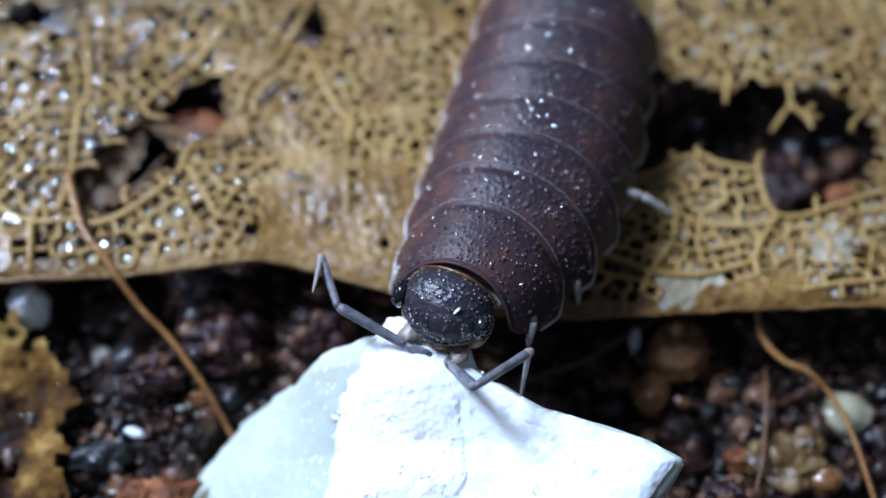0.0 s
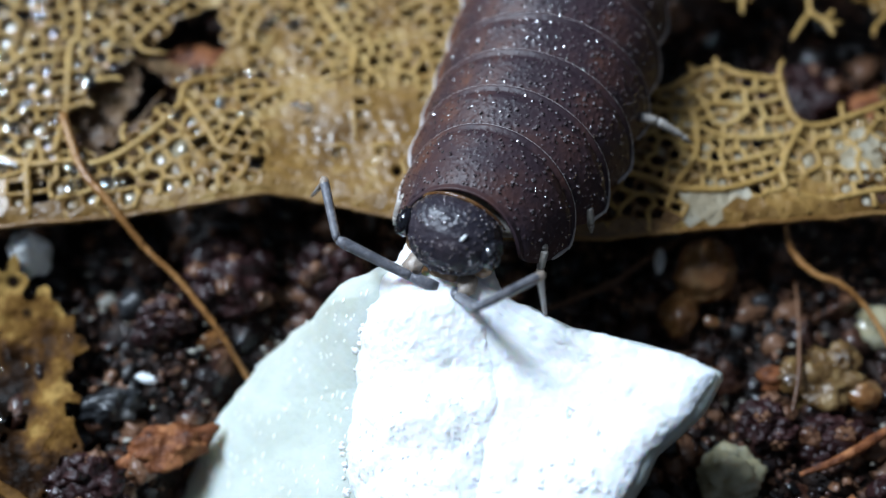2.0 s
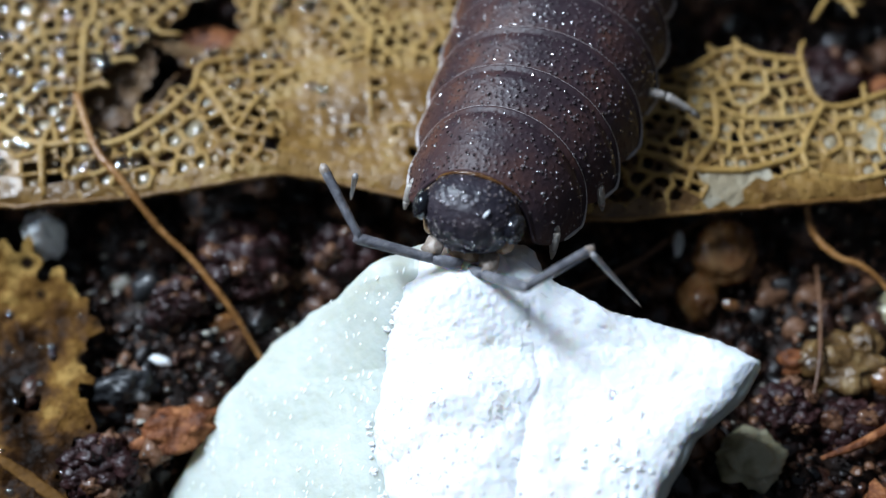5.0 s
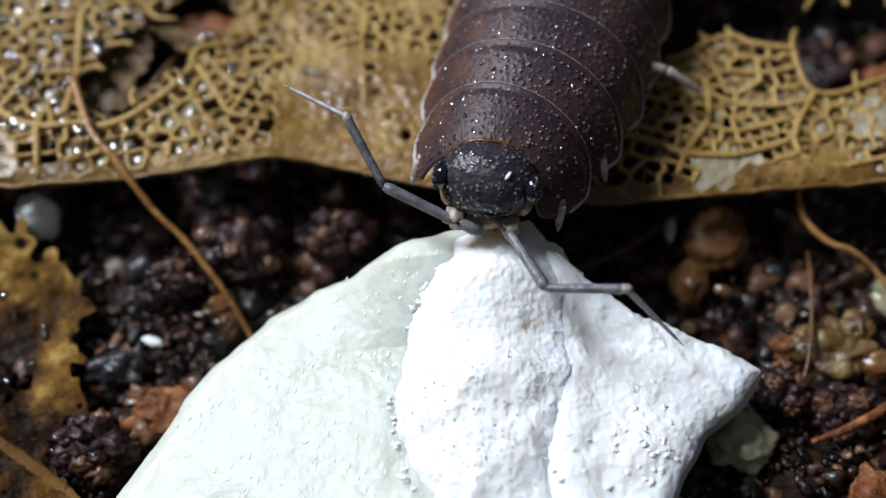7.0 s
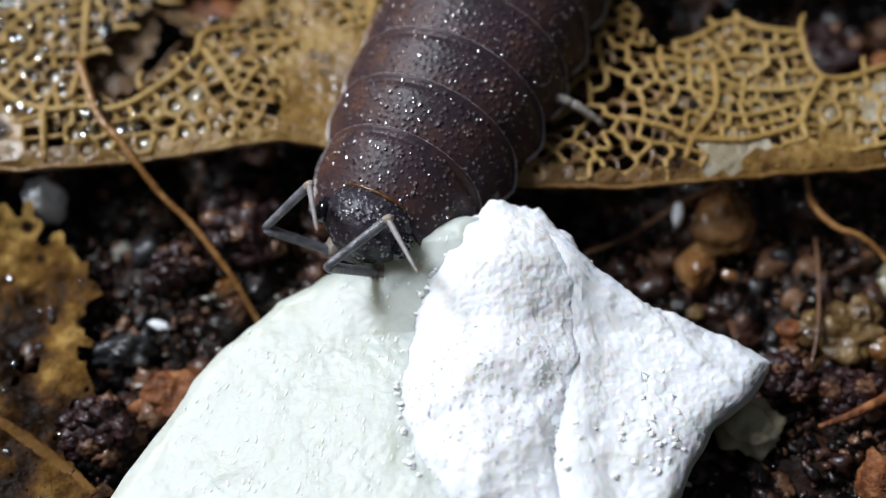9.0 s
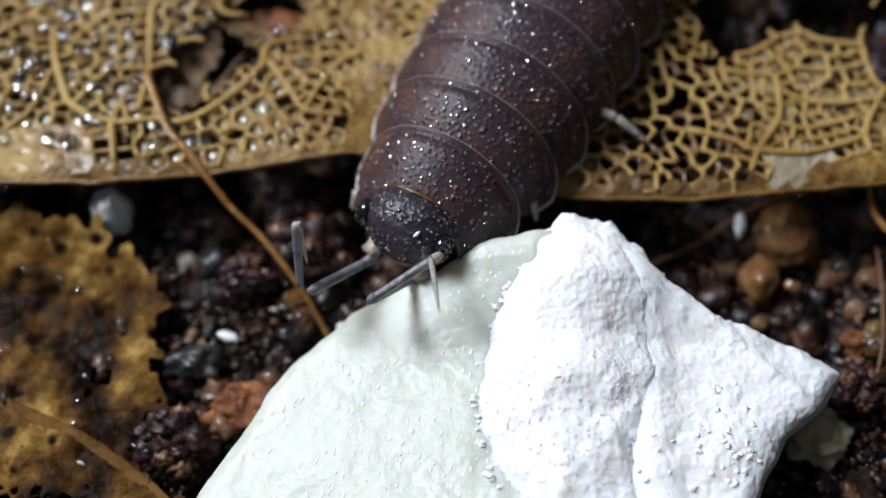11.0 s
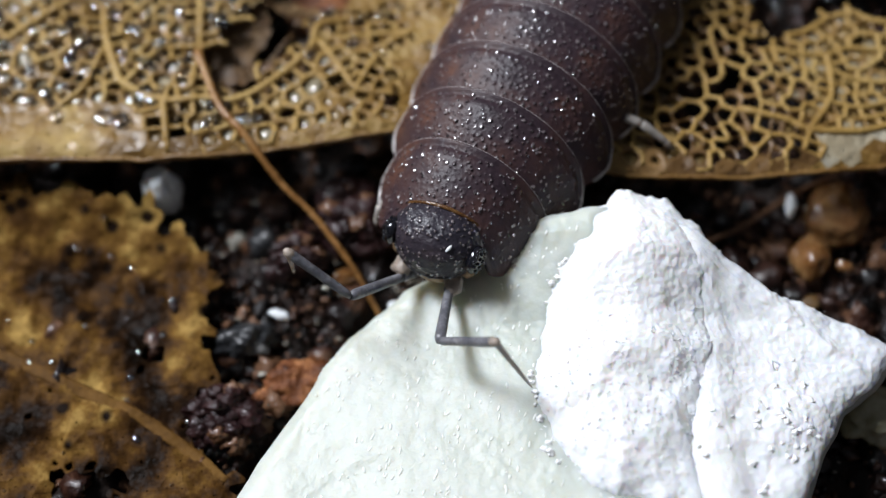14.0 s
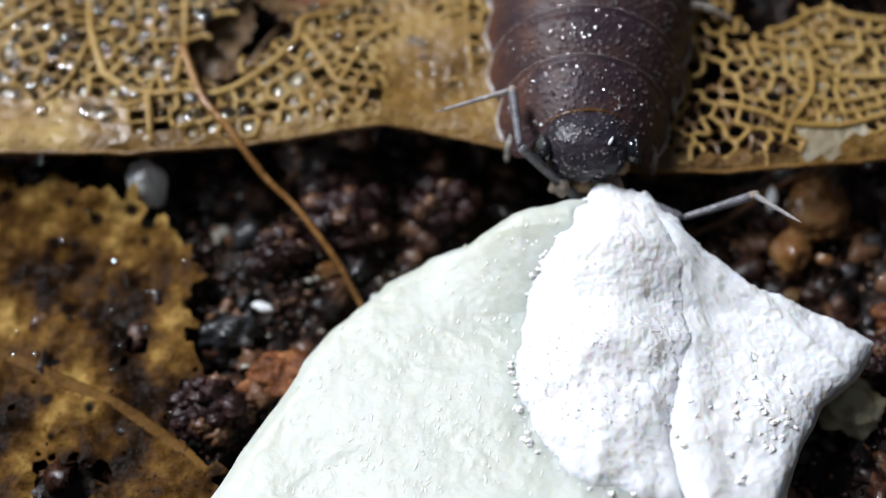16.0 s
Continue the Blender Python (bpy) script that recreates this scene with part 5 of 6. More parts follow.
    walk(parts["head"], [
        (0, pose(0.00000, 0.00020, 0.00094, -24.0, -0.0, -2.0)),
        (0.5, pose(0.00000, 0.00020, 0.00094, -24.0, -0.0, -2.0)),
        (1, pose(0.00000, 0.00020, 0.00094, -24.0, -0.0, -2.0)),
        (1.5, pose(0.00000, 0.00020, 0.00094, -24.0, -0.0, -2.0)),
        (2, pose(0.00000, 0.00020, 0.00094, -24.0, -0.0, -2.0)),
        (2.5, pose(0.00000, 0.00020, 0.00094, -24.0, -0.0, -2.0)),
        (3, pose(0.00000, 0.00020, 0.00094, -24.0, -0.0, -2.0)),
        (3.5, pose(0.00000, 0.00020, 0.00094, -24.0, -0.0, -2.0)),
        (4, pose(0.00000, 0.00020, 0.00094, -24.0, -0.0, -2.0)),
        (6.3, pose(0.00000, -0.00026, 0.00096, -12.0, -0.0, 12.0)),
        (6.5, pose(0.00000, -0.00026, 0.00096, -12.0, -0.0, 12.0)),
        (6.7, pose(0.00000, -0.00026, 0.00096, -12.0, -0.0, 12.0)),
        (7, pose(0.00000, -0.00026, 0.00096, -12.0, -0.0, 12.0)),
        (7.2, pose(0.00000, -0.00026, 0.00096, -12.0, -0.0, 12.0)),
        (7.5, pose(0.00000, -0.00026, 0.00096, -12.0, -0.0, 12.0)),
        (7.7, pose(0.00000, -0.00026, 0.00096, -12.0, -0.0, 0.0)),
        (8, pose(0.00000, -0.00026, 0.00096, -14.0, -0.0, 0.0)),
        (8.2, pose(0.00000, -0.00026, 0.00096, -14.0, -0.0, 0.0)),
        (8.5, pose(0.00000, -0.00026, 0.00096, -14.0, -0.0, 0.0)),
        (8.7, pose(0.00000, -0.00026, 0.00096, -14.0, -0.0, 0.0)),
        (9, pose(0.00000, -0.00026, 0.00096, -14.0, -0.0, -4.0)),
        (9.2, pose(0.00000, -0.00026, 0.00096, -14.0, -0.0, -4.0)),
        (9.5, pose(0.00000, -0.00026, 0.00096, -14.0, -0.0, 0.0)),
        (9.7, pose(0.00000, -0.00026, 0.00096, -14.0, -0.0, 0.0)),
        (11.8, pose(0.00000, -0.00026, 0.00096, -14.0, -0.0, 0.0)),
        (12, pose(0.00000, -0.00026, 0.00096, -14.0, -0.0, 0.0)),
        (12.3, pose(0.00000, -0.00026, 0.00096, -14.0, -0.0, 0.0)),
        (12.5, pose(0.00000, -0.00026, 0.00096, -14.0, -0.0, 0.0)),
        (12.7, pose(0.00000, -0.00026, 0.00096, -14.0, -0.0, 0.0)),
        (13, pose(0.00000, -0.00026, 0.00096, -14.0, -0.0, 0.0)),
        (13.3, pose(0.00000, -0.00026, 0.00096, -14.0, -0.0, 4.0)),
        (13.5, pose(0.00000, -0.00026, 0.00096, -14.0, -0.0, 4.0)),
        (13.7, pose(0.00000, -0.00026, 0.00096, -14.0, -0.0, 4.0)),
        (14, pose(0.00000, -0.00026, 0.00096, -14.0, -0.0, 4.0)),
        (14.2, pose(0.00000, -0.00026, 0.00096, -10.0, -0.0, 6.0)),
        (14.5, pose(0.00000, -0.00026, 0.00096, -10.0, -0.0, 6.0)),
        (15, pose(0.00000, -0.00026, 0.00096, -10.0, -0.0, 6.0)),
        (15.5, pose(0.00000, -0.00026, 0.00096, -10.0, -0.0, 6.0)),
        (15.7, pose(0.00000, -0.00026, 0.00096, -8.0, -0.0, 6.0)),
        (16, pose(0.00000, -0.00026, 0.00096, -6.0, -0.0, 6.0)),
    ])
    walk(parts["right"][0], [
        (0, pose(0.00051, 0.00141, -0.00010, 20.6, -0.5, -83.1)),
        (0.5, pose(0.00051, 0.00141, -0.00010, 23.3, -0.8, -86.1)),
        (1, pose(0.00051, 0.00141, -0.00010, 18.4, -0.4, -76.2)),
        (1.5, pose(0.00051, 0.00141, -0.00010, 26.1, -0.6, -83.7)),
        (2, pose(0.00051, 0.00141, -0.00010, 20.2, -0.6, -79.7)),
        (2.5, pose(0.00051, 0.00141, -0.00010, 22.7, -0.9, -84.5)),
        (3, pose(0.00051, 0.00141, -0.00010, 23.9, -1.0, -86.5)),
        (3.5, pose(0.00051, 0.00141, -0.00010, 24.8, -1.0, -87.4)),
        (4, pose(0.00051, 0.00141, -0.00010, 25.3, -1.0, -87.4)),
        (6.3, pose(0.00010, 0.00124, 0.00023, -5.8, 8.6, -56.1)),
        (6.5, pose(0.00010, 0.00124, 0.00023, 11.8, 8.7, -58.1)),
        (6.7, pose(0.00013, 0.00118, 0.00024, 4.0, 8.5, -69.6)),
        (7, pose(0.00017, 0.00110, 0.00025, 18.8, 7.9, -83.1)),
        (7.2, pose(0.00023, 0.00115, 0.00024, 14.8, 8.2, -79.0)),
        (7.5, pose(0.00031, 0.00123, 0.00023, 15.5, 8.5, -51.0)),
        (7.7, pose(0.00042, 0.00132, 0.00021, 18.0, 7.5, -32.8)),
        (8, pose(0.00040, 0.00120, 0.00019, 20.1, 16.4, -32.3)),
        (8.2, pose(0.00033, 0.00104, 0.00018, 31.9, 17.3, -37.1)),
        (8.5, pose(0.00028, 0.00091, 0.00017, 22.1, 20.0, -83.7)),
        (8.7, pose(0.00040, 0.00089, 0.00017, 23.2, 19.9, -82.5)),
        (9, pose(0.00048, 0.00091, 0.00018, 24.7, 20.4, -67.5)),
        (9.2, pose(0.00046, 0.00105, 0.00018, 45.1, 17.0, -35.8)),
        (9.5, pose(0.00048, 0.00135, 0.00020, 27.0, 19.0, -91.6)),
        (9.7, pose(0.00058, 0.00125, 0.00020, 21.0, 20.2, -75.6)),
        (11.8, pose(0.00054, 0.00124, 0.00020, 30.4, 10.1, -5.8)),
        (12, pose(0.00057, 0.00109, 0.00019, 34.1, 19.8, -54.4)),
        (12.3, pose(0.00060, 0.00088, 0.00017, 19.6, 13.5, -18.8)),
        (12.5, pose(0.00060, 0.00092, 0.00017, 40.4, 20.3, -66.8)),
        (12.7, pose(0.00060, 0.00096, 0.00018, 39.8, 17.5, -35.3)),
        (13, pose(0.00050, 0.00075, 0.00016, 23.1, 19.3, -86.7)),
        (13.3, pose(0.00043, 0.00096, 0.00017, 29.8, 17.8, -95.7)),
        (13.5, pose(0.00042, 0.00108, 0.00018, 38.2, 20.2, -62.4)),
        (13.7, pose(0.00040, 0.00109, 0.00018, 19.4, 18.7, -42.1)),
        (14, pose(0.00037, 0.00110, 0.00018, 38.5, 11.6, -12.0)),
        (14.2, pose(0.00027, 0.00127, 0.00027, 62.7, 12.2, -25.5)),
        (14.5, pose(0.00040, 0.00111, 0.00027, 56.9, 3.7, -0.1)),
        (15, pose(0.00042, 0.00119, 0.00027, 30.8, 13.1, -38.9)),
        (15.5, pose(0.00044, 0.00126, 0.00027, 42.5, 13.0, -39.1)),
        (15.7, pose(0.00040, 0.00116, 0.00031, 38.4, 14.0, -48.2)),
        (16, pose(0.00033, 0.00101, 0.00035, 55.6, 16.1, -69.0)),
    ])
    walk(parts["right"][1], [
        (0, pose(0.00202, 0.00160, 0.00047, -1.9, -2.0, -138.0)),
        (0.5, pose(0.00200, 0.00152, 0.00054, 2.6, -2.4, -140.8)),
        (1, pose(0.00200, 0.00178, 0.00041, 0.2, -2.5, -142.7)),
        (1.5, pose(0.00196, 0.00158, 0.00061, 16.6, -2.3, -141.9)),
        (2, pose(0.00201, 0.00169, 0.00046, 7.1, -2.6, -142.0)),
        (2.5, pose(0.00200, 0.00157, 0.00052, 9.7, -2.9, -138.1)),
        (3, pose(0.00199, 0.00152, 0.00056, 16.7, -2.9, -145.2)),
        (3.5, pose(0.00198, 0.00149, 0.00058, 24.7, -2.9, -146.4)),
        (4, pose(0.00197, 0.00149, 0.00059, 16.6, -2.8, -151.5)),
        (6.3, pose(0.00142, 0.00216, 0.00006, 85.2, 6.9, -24.3)),
        (6.5, pose(0.00147, 0.00204, 0.00055, -3.2, -0.1, -150.8)),
        (6.7, pose(0.00164, 0.00174, 0.00035, 4.9, 0.4, -147.1)),
        (7, pose(0.00170, 0.00121, 0.00076, 40.1, 4.9, -114.9)),
        (7.2, pose(0.00178, 0.00139, 0.00065, 32.2, 6.8, -97.2)),
        (7.5, pose(0.00156, 0.00217, 0.00066, -4.7, 1.3, -143.0)),
        (7.7, pose(0.00132, 0.00258, 0.00070, -0.5, -1.9, -164.1)),
        (8, pose(0.00135, 0.00239, 0.00073, 63.9, -19.0, 132.5)),
        (8.2, pose(0.00136, 0.00198, 0.00099, 34.4, -10.9, 168.5)),
        (8.5, pose(0.00180, 0.00087, 0.00074, 96.7, -12.2, 54.4)),
        (8.7, pose(0.00190, 0.00087, 0.00077, 86.7, 17.0, -35.5)),
        (9, pose(0.00193, 0.00125, 0.00081, 46.3, -20.3, 116.1)),
        (9.2, pose(0.00140, 0.00178, 0.00127, 46.4, -19.2, 130.2)),
        (9.5, pose(0.00192, 0.00106, 0.00090, 37.3, -14.8, 155.3)),
        (9.7, pose(0.00209, 0.00143, 0.00074, 63.8, -4.4, -170.3)),
        (11.8, pose(0.00083, 0.00261, 0.00100, 66.9, -11.0, 171.4)),
        (12, pose(0.00184, 0.00162, 0.00103, 29.4, -12.4, 166.2)),
        (12.3, pose(0.00122, 0.00227, 0.00069, 57.5, 17.2, -101.9)),
        (12.5, pose(0.00188, 0.00106, 0.00115, 21.0, -13.2, 163.2)),
        (12.7, pose(0.00157, 0.00179, 0.00117, 49.0, -19.6, 129.0)),
        (13, pose(0.00200, 0.00062, 0.00076, 42.7, -16.3, 150.5)),
        (13.3, pose(0.00180, 0.00057, 0.00093, 24.3, -11.0, 172.1)),
        (13.5, pose(0.00171, 0.00136, 0.00112, 61.1, -18.5, 138.9)),
        (13.7, pose(0.00156, 0.00210, 0.00068, 54.2, -5.2, -169.8)),
        (14, pose(0.00083, 0.00230, 0.00117, 38.7, 20.3, -73.0)),
        (14.2, pose(0.00087, 0.00181, 0.00167, -3.0, 4.4, -144.5)),
        (14.5, pose(0.00050, 0.00200, 0.00162, -5.1, 12.3, -121.0)),
        (15, pose(0.00145, 0.00215, 0.00107, 84.3, 10.0, -24.0)),
        (15.5, pose(0.00139, 0.00203, 0.00133, -20.4, -0.2, -169.1)),
        (15.7, pose(0.00151, 0.00183, 0.00129, -11.4, 1.2, -167.7)),
        (16, pose(0.00132, 0.00100, 0.00163, -4.4, 1.2, -170.3)),
    ])
    walk(parts["right"][2], [
        (0, pose(0.00302, 0.00049, 0.00042, 18.9, 2.1, 24.3)),
        (0.5, pose(0.00294, 0.00036, 0.00061, -56.1, -2.1, -123.9)),
        (1, pose(0.00291, 0.00059, 0.00042, -51.6, -2.3, -129.1)),
        (1.5, pose(0.00286, 0.00046, 0.00104, -48.5, -2.1, -130.3)),
        (2, pose(0.00293, 0.00052, 0.00064, -51.6, -2.4, -129.9)),
        (2.5, pose(0.00300, 0.00047, 0.00077, -51.2, -2.6, -124.9)),
        (3, pose(0.00283, 0.00035, 0.00099, -49.3, -2.6, -128.8)),
        (3.5, pose(0.00276, 0.00038, 0.00120, -42.1, -2.4, -123.7)),
        (4, pose(0.00268, 0.00024, 0.00102, -43.3, -2.4, -126.6)),
        (6.3, pose(0.00164, 0.00221, 0.00155, -83.2, -0.6, -155.1)),
        (6.5, pose(0.00220, 0.00073, 0.00047, 12.5, 3.5, 6.2)),
        (6.7, pose(0.00246, 0.00048, 0.00048, -48.8, 7.0, -95.2)),
        (7, pose(0.00271, 0.00065, 0.00173, -4.4, 6.1, -105.2)),
        (7.2, pose(0.00302, 0.00114, 0.00145, -28.6, 6.7, -98.8)),
        (7.5, pose(0.00246, 0.00098, 0.00054, 21.9, -0.5, 31.8)),
        (7.7, pose(0.00173, 0.00114, 0.00068, -76.2, 7.1, -95.5)),
        (8, pose(0.00116, 0.00162, 0.00200, 21.5, -4.7, 33.0)),
        (8.2, pose(0.00128, 0.00073, 0.00183, 23.3, -4.0, 30.4)),
        (8.5, pose(0.00175, 0.00051, 0.00220, -84.6, 2.2, -155.1)),
        (8.7, pose(0.00230, 0.00068, 0.00219, -85.8, 1.3, -156.5)),
        (9, pose(0.00116, 0.00047, 0.00183, 29.4, -5.2, 33.8)),
        (9.2, pose(0.00084, 0.00084, 0.00230, -89.5, 6.1, -144.0)),
        (9.5, pose(0.00162, -0.00012, 0.00177, -44.3, 1.4, -155.9)),
        (9.7, pose(0.00231, 0.00079, 0.00208, -73.6, 1.1, -155.4)),
        (11.8, pose(0.00100, 0.00198, 0.00236, -99.8, -0.2, -157.4)),
        (12, pose(0.00169, 0.00031, 0.00175, 45.0, -4.3, 34.2)),
        (12.3, pose(0.00193, 0.00175, 0.00191, -86.9, 1.7, -153.6)),
        (12.5, pose(0.00159, -0.00031, 0.00168, -74.7, 5.9, -141.4)),
        (12.7, pose(0.00105, 0.00088, 0.00223, -80.9, 6.2, -140.0)),
        (13, pose(0.00171, -0.00048, 0.00173, -71.6, 6.0, -140.9)),
        (13.3, pose(0.00173, -0.00080, 0.00154, -33.1, 17.3, -98.7)),
        (13.5, pose(0.00156, 0.00054, 0.00236, -76.0, 4.0, -145.0)),
        (13.7, pose(0.00182, 0.00126, 0.00190, -85.5, 3.2, -146.8)),
        (14, pose(0.00205, 0.00232, 0.00204, -77.8, 4.0, -147.4)),
        (14.2, pose(0.00175, 0.00060, 0.00159, 6.9, 7.1, -3.7)),
        (14.5, pose(0.00179, 0.00125, 0.00149, -28.3, 3.6, 0.4)),
        (15, pose(0.00175, 0.00219, 0.00254, -82.6, 9.4, -134.4)),
        (15.5, pose(0.00165, 0.00065, 0.00081, 22.7, 1.5, 6.4)),
        (15.7, pose(0.00183, 0.00040, 0.00099, 9.3, 6.3, -13.4)),
        (16, pose(0.00157, -0.00048, 0.00152, -9.6, 16.4, -73.7)),
    ])
    walk(parts["left"][0], [
        (0, pose(-0.00045, 0.00145, -0.00010, 33.2, 2.0, 42.4)),
        (0.5, pose(-0.00045, 0.00145, -0.00010, 32.9, 2.3, 47.6)),
        (1, pose(-0.00045, 0.00145, -0.00010, 37.5, 2.4, 40.9)),
        (1.5, pose(-0.00045, 0.00145, -0.00010, 30.0, 2.2, 41.6)),
        (2, pose(-0.00045, 0.00145, -0.00010, 38.5, 2.6, 39.5)),
        (2.5, pose(-0.00045, 0.00145, -0.00010, 38.2, 2.9, 40.1)),
        (3, pose(-0.00045, 0.00145, -0.00010, 35.0, 2.7, 47.6)),
        (3.5, pose(-0.00045, 0.00145, -0.00010, 37.7, 2.5, 54.7)),
        (4, pose(-0.00045, 0.00145, -0.00010, 37.9, 2.1, 63.1)),
        (6.3, pose(-0.00084, 0.00106, 0.00022, 27.5, -3.1, 49.6)),
        (6.5, pose(-0.00084, 0.00105, 0.00022, 16.8, -4.3, 59.5)),
        (6.7, pose(-0.00081, 0.00099, 0.00023, -1.4, -4.7, 62.8)),
        (7, pose(-0.00077, 0.00090, 0.00025, 4.9, -2.3, 45.7)),
        (7.2, pose(-0.00071, 0.00096, 0.00024, 39.7, -4.4, 60.9)),
        (7.5, pose(-0.00064, 0.00105, 0.00023, -6.9, -4.8, 62.0)),
        (7.7, pose(-0.00054, 0.00124, 0.00022, 13.5, -0.8, 33.6)),
        (8, pose(-0.00056, 0.00115, 0.00019, 41.1, 5.5, 5.2)),
        (8.2, pose(-0.00063, 0.00105, 0.00018, 28.1, 15.5, -28.5)),
        (8.5, pose(-0.00068, 0.00096, 0.00018, 9.6, 19.7, -55.5)),
        (8.7, pose(-0.00056, 0.00094, 0.00017, 0.5, 19.0, -47.5)),
        (9, pose(-0.00048, 0.00097, 0.00017, 52.1, 14.4, -23.9)),
        (9.2, pose(-0.00050, 0.00112, 0.00018, 51.2, 16.1, -31.5)),
        (9.5, pose(-0.00048, 0.00132, 0.00020, 54.0, 10.5, -9.6)),
        (9.7, pose(-0.00038, 0.00120, 0.00019, 24.8, 6.6, 3.5)),
        (11.8, pose(-0.00042, 0.00122, 0.00019, 55.2, 11.9, -11.6)),
        (12, pose(-0.00039, 0.00110, 0.00019, -6.5, 16.5, -30.8)),
        (12.3, pose(-0.00036, 0.00091, 0.00017, 36.5, 13.1, -17.1)),
        (12.5, pose(-0.00036, 0.00094, 0.00017, 46.9, 9.4, -4.3)),
        (12.7, pose(-0.00036, 0.00097, 0.00018, 64.0, 13.1, -16.1)),
        (13, pose(-0.00046, 0.00077, 0.00016, 59.4, 14.0, -19.5)),
        (13.3, pose(-0.00053, 0.00090, 0.00017, 58.3, 10.5, -6.4)),
        (13.5, pose(-0.00053, 0.00101, 0.00018, 8.0, 6.9, 4.8)),
        (13.7, pose(-0.00055, 0.00099, 0.00018, 21.8, 7.1, 4.5)),
        (14, pose(-0.00059, 0.00097, 0.00018, 28.3, 0.4, 20.6)),
        (14.2, pose(-0.00067, 0.00115, 0.00027, 77.6, -1.5, 25.6)),
        (14.5, pose(-0.00054, 0.00099, 0.00027, 56.9, -12.0, 57.5)),
        (15, pose(-0.00053, 0.00108, 0.00027, 57.7, -10.5, 50.4)),
        (15.5, pose(-0.00051, 0.00116, 0.00027, 51.3, -15.1, 75.8)),
        (15.7, pose(-0.00055, 0.00106, 0.00031, 40.4, -14.9, 70.5)),
        (16, pose(-0.00062, 0.00091, 0.00035, -3.4, -15.2, 70.8)),
    ])
    walk(parts["left"][1], [
        (0, pose(-0.00134, 0.00247, 0.00079, -4.7, -1.6, 159.2)),
        (0.5, pose(-0.00143, 0.00239, 0.00078, -15.0, -1.8, 158.2)),
        (1, pose(-0.00126, 0.00245, 0.00088, -8.4, -1.9, 160.6)),
        (1.5, pose(-0.00136, 0.00252, 0.00071, -6.7, -1.9, 163.4)),
        (2, pose(-0.00122, 0.00245, 0.00091, -3.3, -1.8, 153.8)),
        (2.5, pose(-0.00123, 0.00245, 0.00090, -11.1, -2.1, 156.2)),
        (3, pose(-0.00140, 0.00237, 0.00083, -8.3, -2.2, 160.1)),
        (3.5, pose(-0.00147, 0.00222, 0.00089, -9.6, -2.4, 165.9)),
        (4, pose(-0.00157, 0.00206, 0.00089, 0.3, -2.3, 168.4)),
        (6.3, pose(-0.00196, 0.00196, 0.00096, 2.0, -8.6, 123.2)),
        (6.5, pose(-0.00219, 0.00182, 0.00069, -13.4, -8.1, 139.3)),
        (6.7, pose(-0.00226, 0.00174, 0.00019, 16.9, -8.6, 113.0)),
        (7, pose(-0.00192, 0.00202, 0.00038, 10.6, -8.2, 102.7)),
        (7.2, pose(-0.00184, 0.00150, 0.00127, -10.8, -7.5, 150.4)),
        (7.5, pose(-0.00205, 0.00181, 0.00004, 25.8, -8.5, 126.9)),
        (7.7, pose(-0.00141, 0.00255, 0.00060, 16.8, -7.2, 151.4)),
        (8, pose(-0.00057, 0.00237, 0.00125, 20.3, -15.3, 153.0)),
        (8.2, pose(0.00024, 0.00221, 0.00091, 40.0, -20.3, 102.8)),
        (8.5, pose(0.00069, 0.00179, 0.00043, 41.0, -20.2, 101.5)),
        (8.7, pose(0.00064, 0.00203, 0.00018, 43.3, -13.3, 59.3)),
        (9, pose(0.00021, 0.00175, 0.00141, 13.8, -16.9, 144.9)),
        (9.2, pose(0.00033, 0.00180, 0.00139, 38.1, -20.3, 116.4)),
        (9.5, pose(-0.00008, 0.00221, 0.00148, 25.7, -20.2, 119.4)),
        (9.7, pose(-0.00039, 0.00267, 0.00086, 5.4, -19.5, 129.5)),
        (11.8, pose(0.00004, 0.00207, 0.00149, 13.2, -17.1, 146.9)),
        (12, pose(0.00039, 0.00250, 0.00001, 27.0, -10.9, 53.9)),
        (12.3, pose(0.00023, 0.00209, 0.00110, 37.2, -20.1, 104.3)),
        (12.5, pose(-0.00008, 0.00202, 0.00133, 9.3, -18.7, 136.8)),
        (12.7, pose(0.00015, 0.00155, 0.00159, -9.4, -14.7, 157.6)),
        (13, pose(0.00013, 0.00143, 0.00151, 52.5, -19.4, 94.7)),
        (13.3, pose(-0.00019, 0.00171, 0.00152, 55.7, -10.0, 52.2)),
        (13.5, pose(-0.00065, 0.00261, 0.00040, 15.9, -19.2, 94.7)),
        (13.7, pose(-0.00059, 0.00250, 0.00077, 42.8, -10.6, 54.8)),
        (14, pose(-0.00108, 0.00230, 0.00095, 43.0, -17.4, 78.9)),
        (14.2, pose(-0.00086, 0.00145, 0.00185, 32.1, -10.8, 161.0)),
        (14.5, pose(-0.00144, 0.00122, 0.00159, 13.1, -11.7, 148.9)),
        (15, pose(-0.00135, 0.00143, 0.00161, 13.4, -13.5, 139.3)),
        (15.5, pose(-0.00157, 0.00109, 0.00149, 1.2, -12.7, 142.7)),
        (15.7, pose(-0.00180, 0.00122, 0.00132, 19.5, -10.3, 150.9)),
        (16, pose(-0.00214, 0.00146, 0.00026, 22.6, -16.7, 97.7)),
    ])
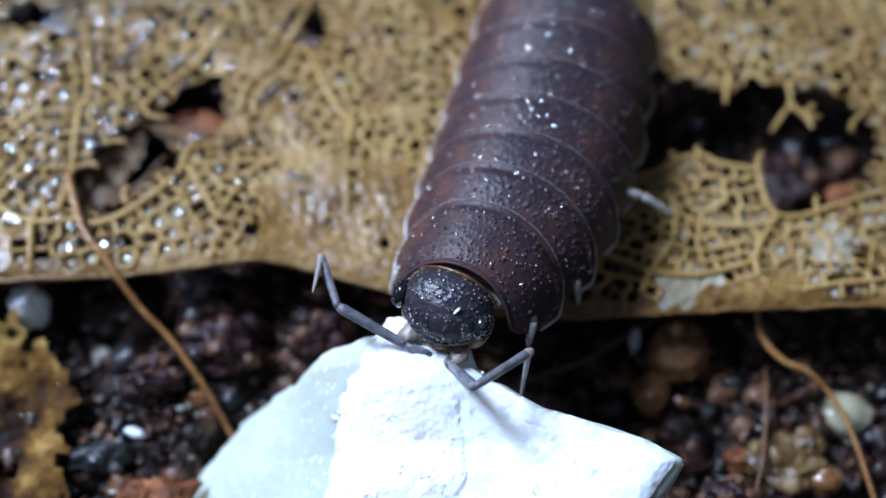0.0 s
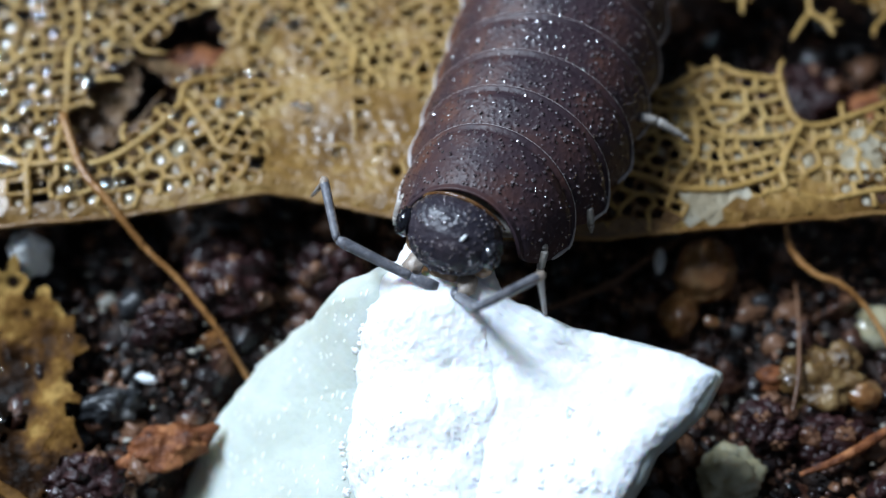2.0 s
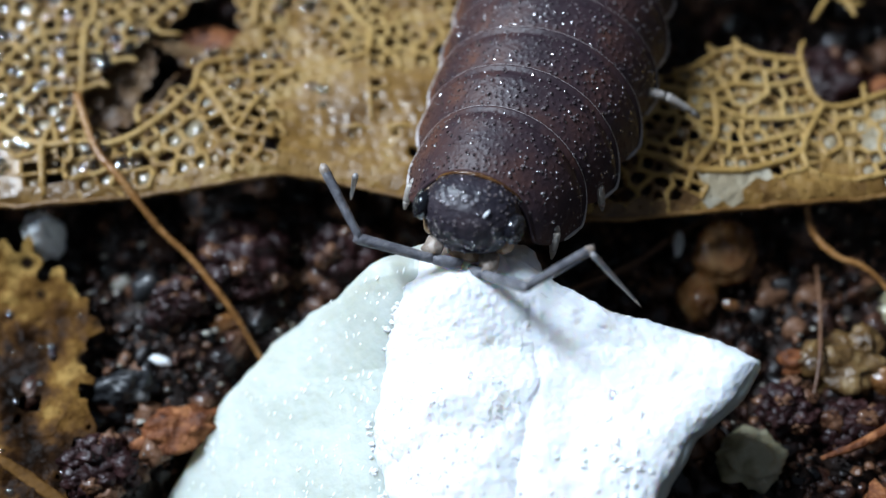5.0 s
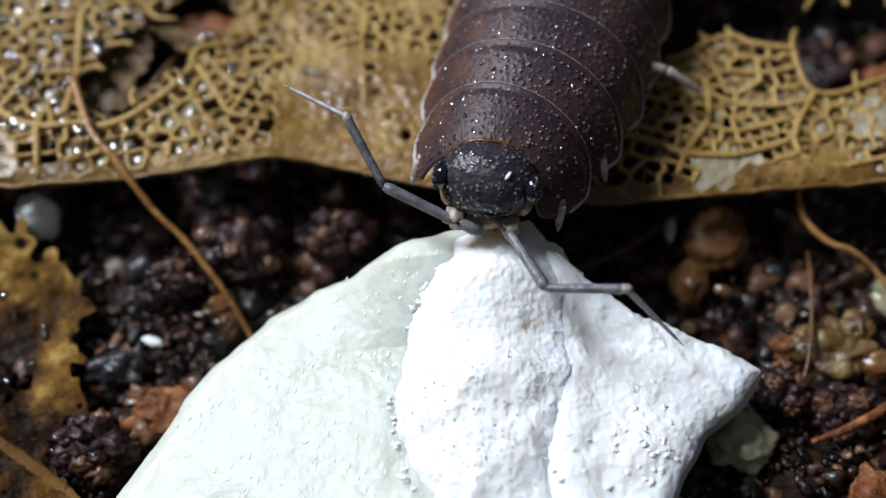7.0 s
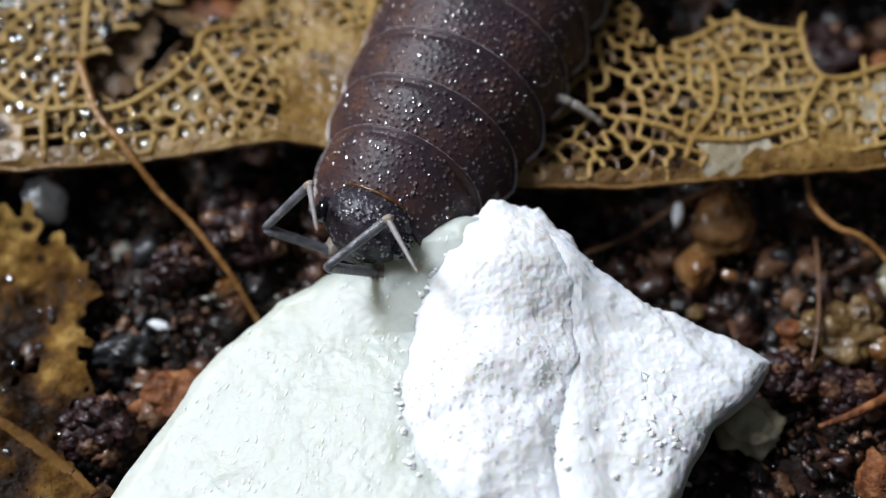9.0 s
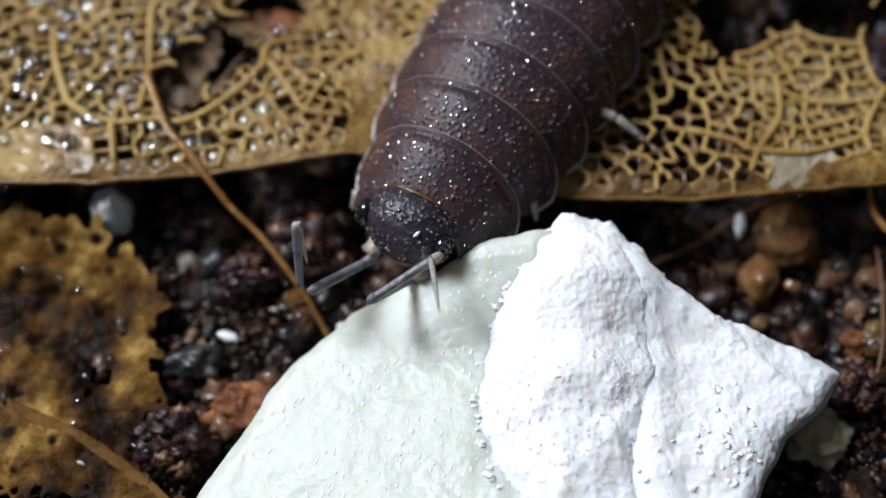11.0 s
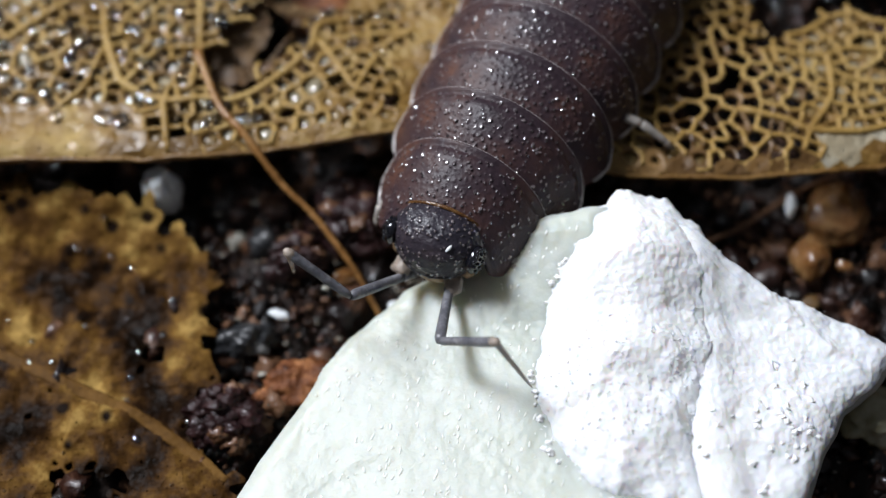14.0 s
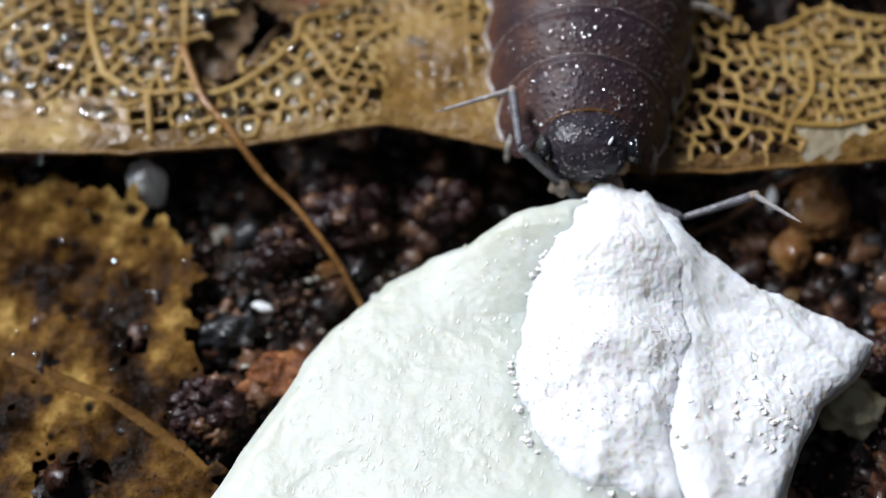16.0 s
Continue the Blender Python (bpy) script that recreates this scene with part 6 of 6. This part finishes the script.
    walk(parts["left"][2], [
        (0, pose(-0.00187, 0.00107, 0.00066, -86.0, -1.9, -129.6)),
        (0.5, pose(-0.00198, 0.00105, 0.00039, -83.7, -2.4, -174.8)),
        (1, pose(-0.00176, 0.00105, 0.00066, -78.7, 0.2, 106.9)),
        (1.5, pose(-0.00179, 0.00109, 0.00053, -77.7, -1.7, 156.2)),
        (2, pose(-0.00188, 0.00111, 0.00082, -78.8, -0.9, 131.8)),
        (2.5, pose(-0.00183, 0.00111, 0.00061, -79.4, -0.8, 127.5)),
        (3, pose(-0.00191, 0.00098, 0.00061, -76.9, -1.0, 133.0)),
        (3.5, pose(-0.00184, 0.00079, 0.00064, -71.7, -1.2, 137.7)),
        (4, pose(-0.00187, 0.00059, 0.00090, -59.7, -0.0, 112.6)),
        (6.3, pose(-0.00322, 0.00113, 0.00102, -31.8, -8.2, 101.3)),
        (6.5, pose(-0.00319, 0.00074, 0.00034, -18.8, -7.5, 90.3)),
        (6.7, pose(-0.00355, 0.00112, 0.00062, -32.9, -8.6, 123.8)),
        (7, pose(-0.00336, 0.00167, 0.00066, -41.7, -7.9, 97.0)),
        (7.2, pose(-0.00260, 0.00023, 0.00099, -14.6, -8.4, 134.1)),
        (7.5, pose(-0.00307, 0.00092, 0.00068, -70.0, -5.5, 168.7)),
        (7.7, pose(-0.00205, 0.00126, 0.00103, -79.9, -4.4, 176.9)),
        (8, pose(-0.00109, 0.00106, 0.00175, 21.8, -7.2, 40.6)),
        (8.2, pose(-0.00081, 0.00163, 0.00182, 40.8, -9.1, 45.1)),
        (8.5, pose(-0.00035, 0.00123, 0.00136, 33.8, -2.4, 25.5)),
        (8.7, pose(-0.00042, 0.00239, 0.00118, 40.0, -7.2, 39.8)),
        (9, pose(-0.00054, 0.00050, 0.00175, 19.7, -8.9, 44.5)),
        (9.2, pose(-0.00059, 0.00099, 0.00226, -72.2, -17.5, 77.1)),
        (9.5, pose(-0.00115, 0.00136, 0.00210, -96.5, 12.2, -124.1)),
        (9.7, pose(-0.00151, 0.00168, 0.00100, 47.4, 0.6, 20.1)),
        (11.8, pose(-0.00067, 0.00079, 0.00181, 15.5, -8.0, 45.8)),
        (12, pose(-0.00077, 0.00319, 0.00068, 54.6, -13.1, 61.4)),
        (12.3, pose(-0.00085, 0.00149, 0.00195, 24.1, -9.9, 49.8)),
        (12.5, pose(-0.00104, 0.00090, 0.00157, 18.8, -7.8, 44.0)),
        (12.7, pose(-0.00047, 0.00021, 0.00136, 32.0, -4.0, 33.8)),
        (13, pose(-0.00075, 0.00097, 0.00263, -94.2, -2.0, -162.6)),
        (13.3, pose(-0.00098, 0.00206, 0.00274, -74.5, -20.0, 104.7)),
        (13.5, pose(-0.00207, 0.00236, 0.00079, 65.8, 0.3, 23.1)),
        (13.7, pose(-0.00160, 0.00298, 0.00178, -72.6, 5.6, -140.4)),
        (14, pose(-0.00221, 0.00221, 0.00192, -68.5, -19.5, 129.5)),
        (14.2, pose(-0.00113, 0.00020, 0.00263, -53.8, -16.4, 122.4)),
        (14.5, pose(-0.00213, -0.00006, 0.00193, -63.8, -15.9, 120.9)),
        (15, pose(-0.00224, 0.00028, 0.00195, -15.8, -16.7, 98.6)),
        (15.5, pose(-0.00248, -0.00010, 0.00152, -13.0, -16.5, 110.7)),
        (15.7, pose(-0.00242, -0.00006, 0.00182, -69.9, -2.3, -179.7)),
        (16, pose(-0.00349, 0.00111, 0.00081, 36.2, -5.5, 24.5)),
    ])


motions()
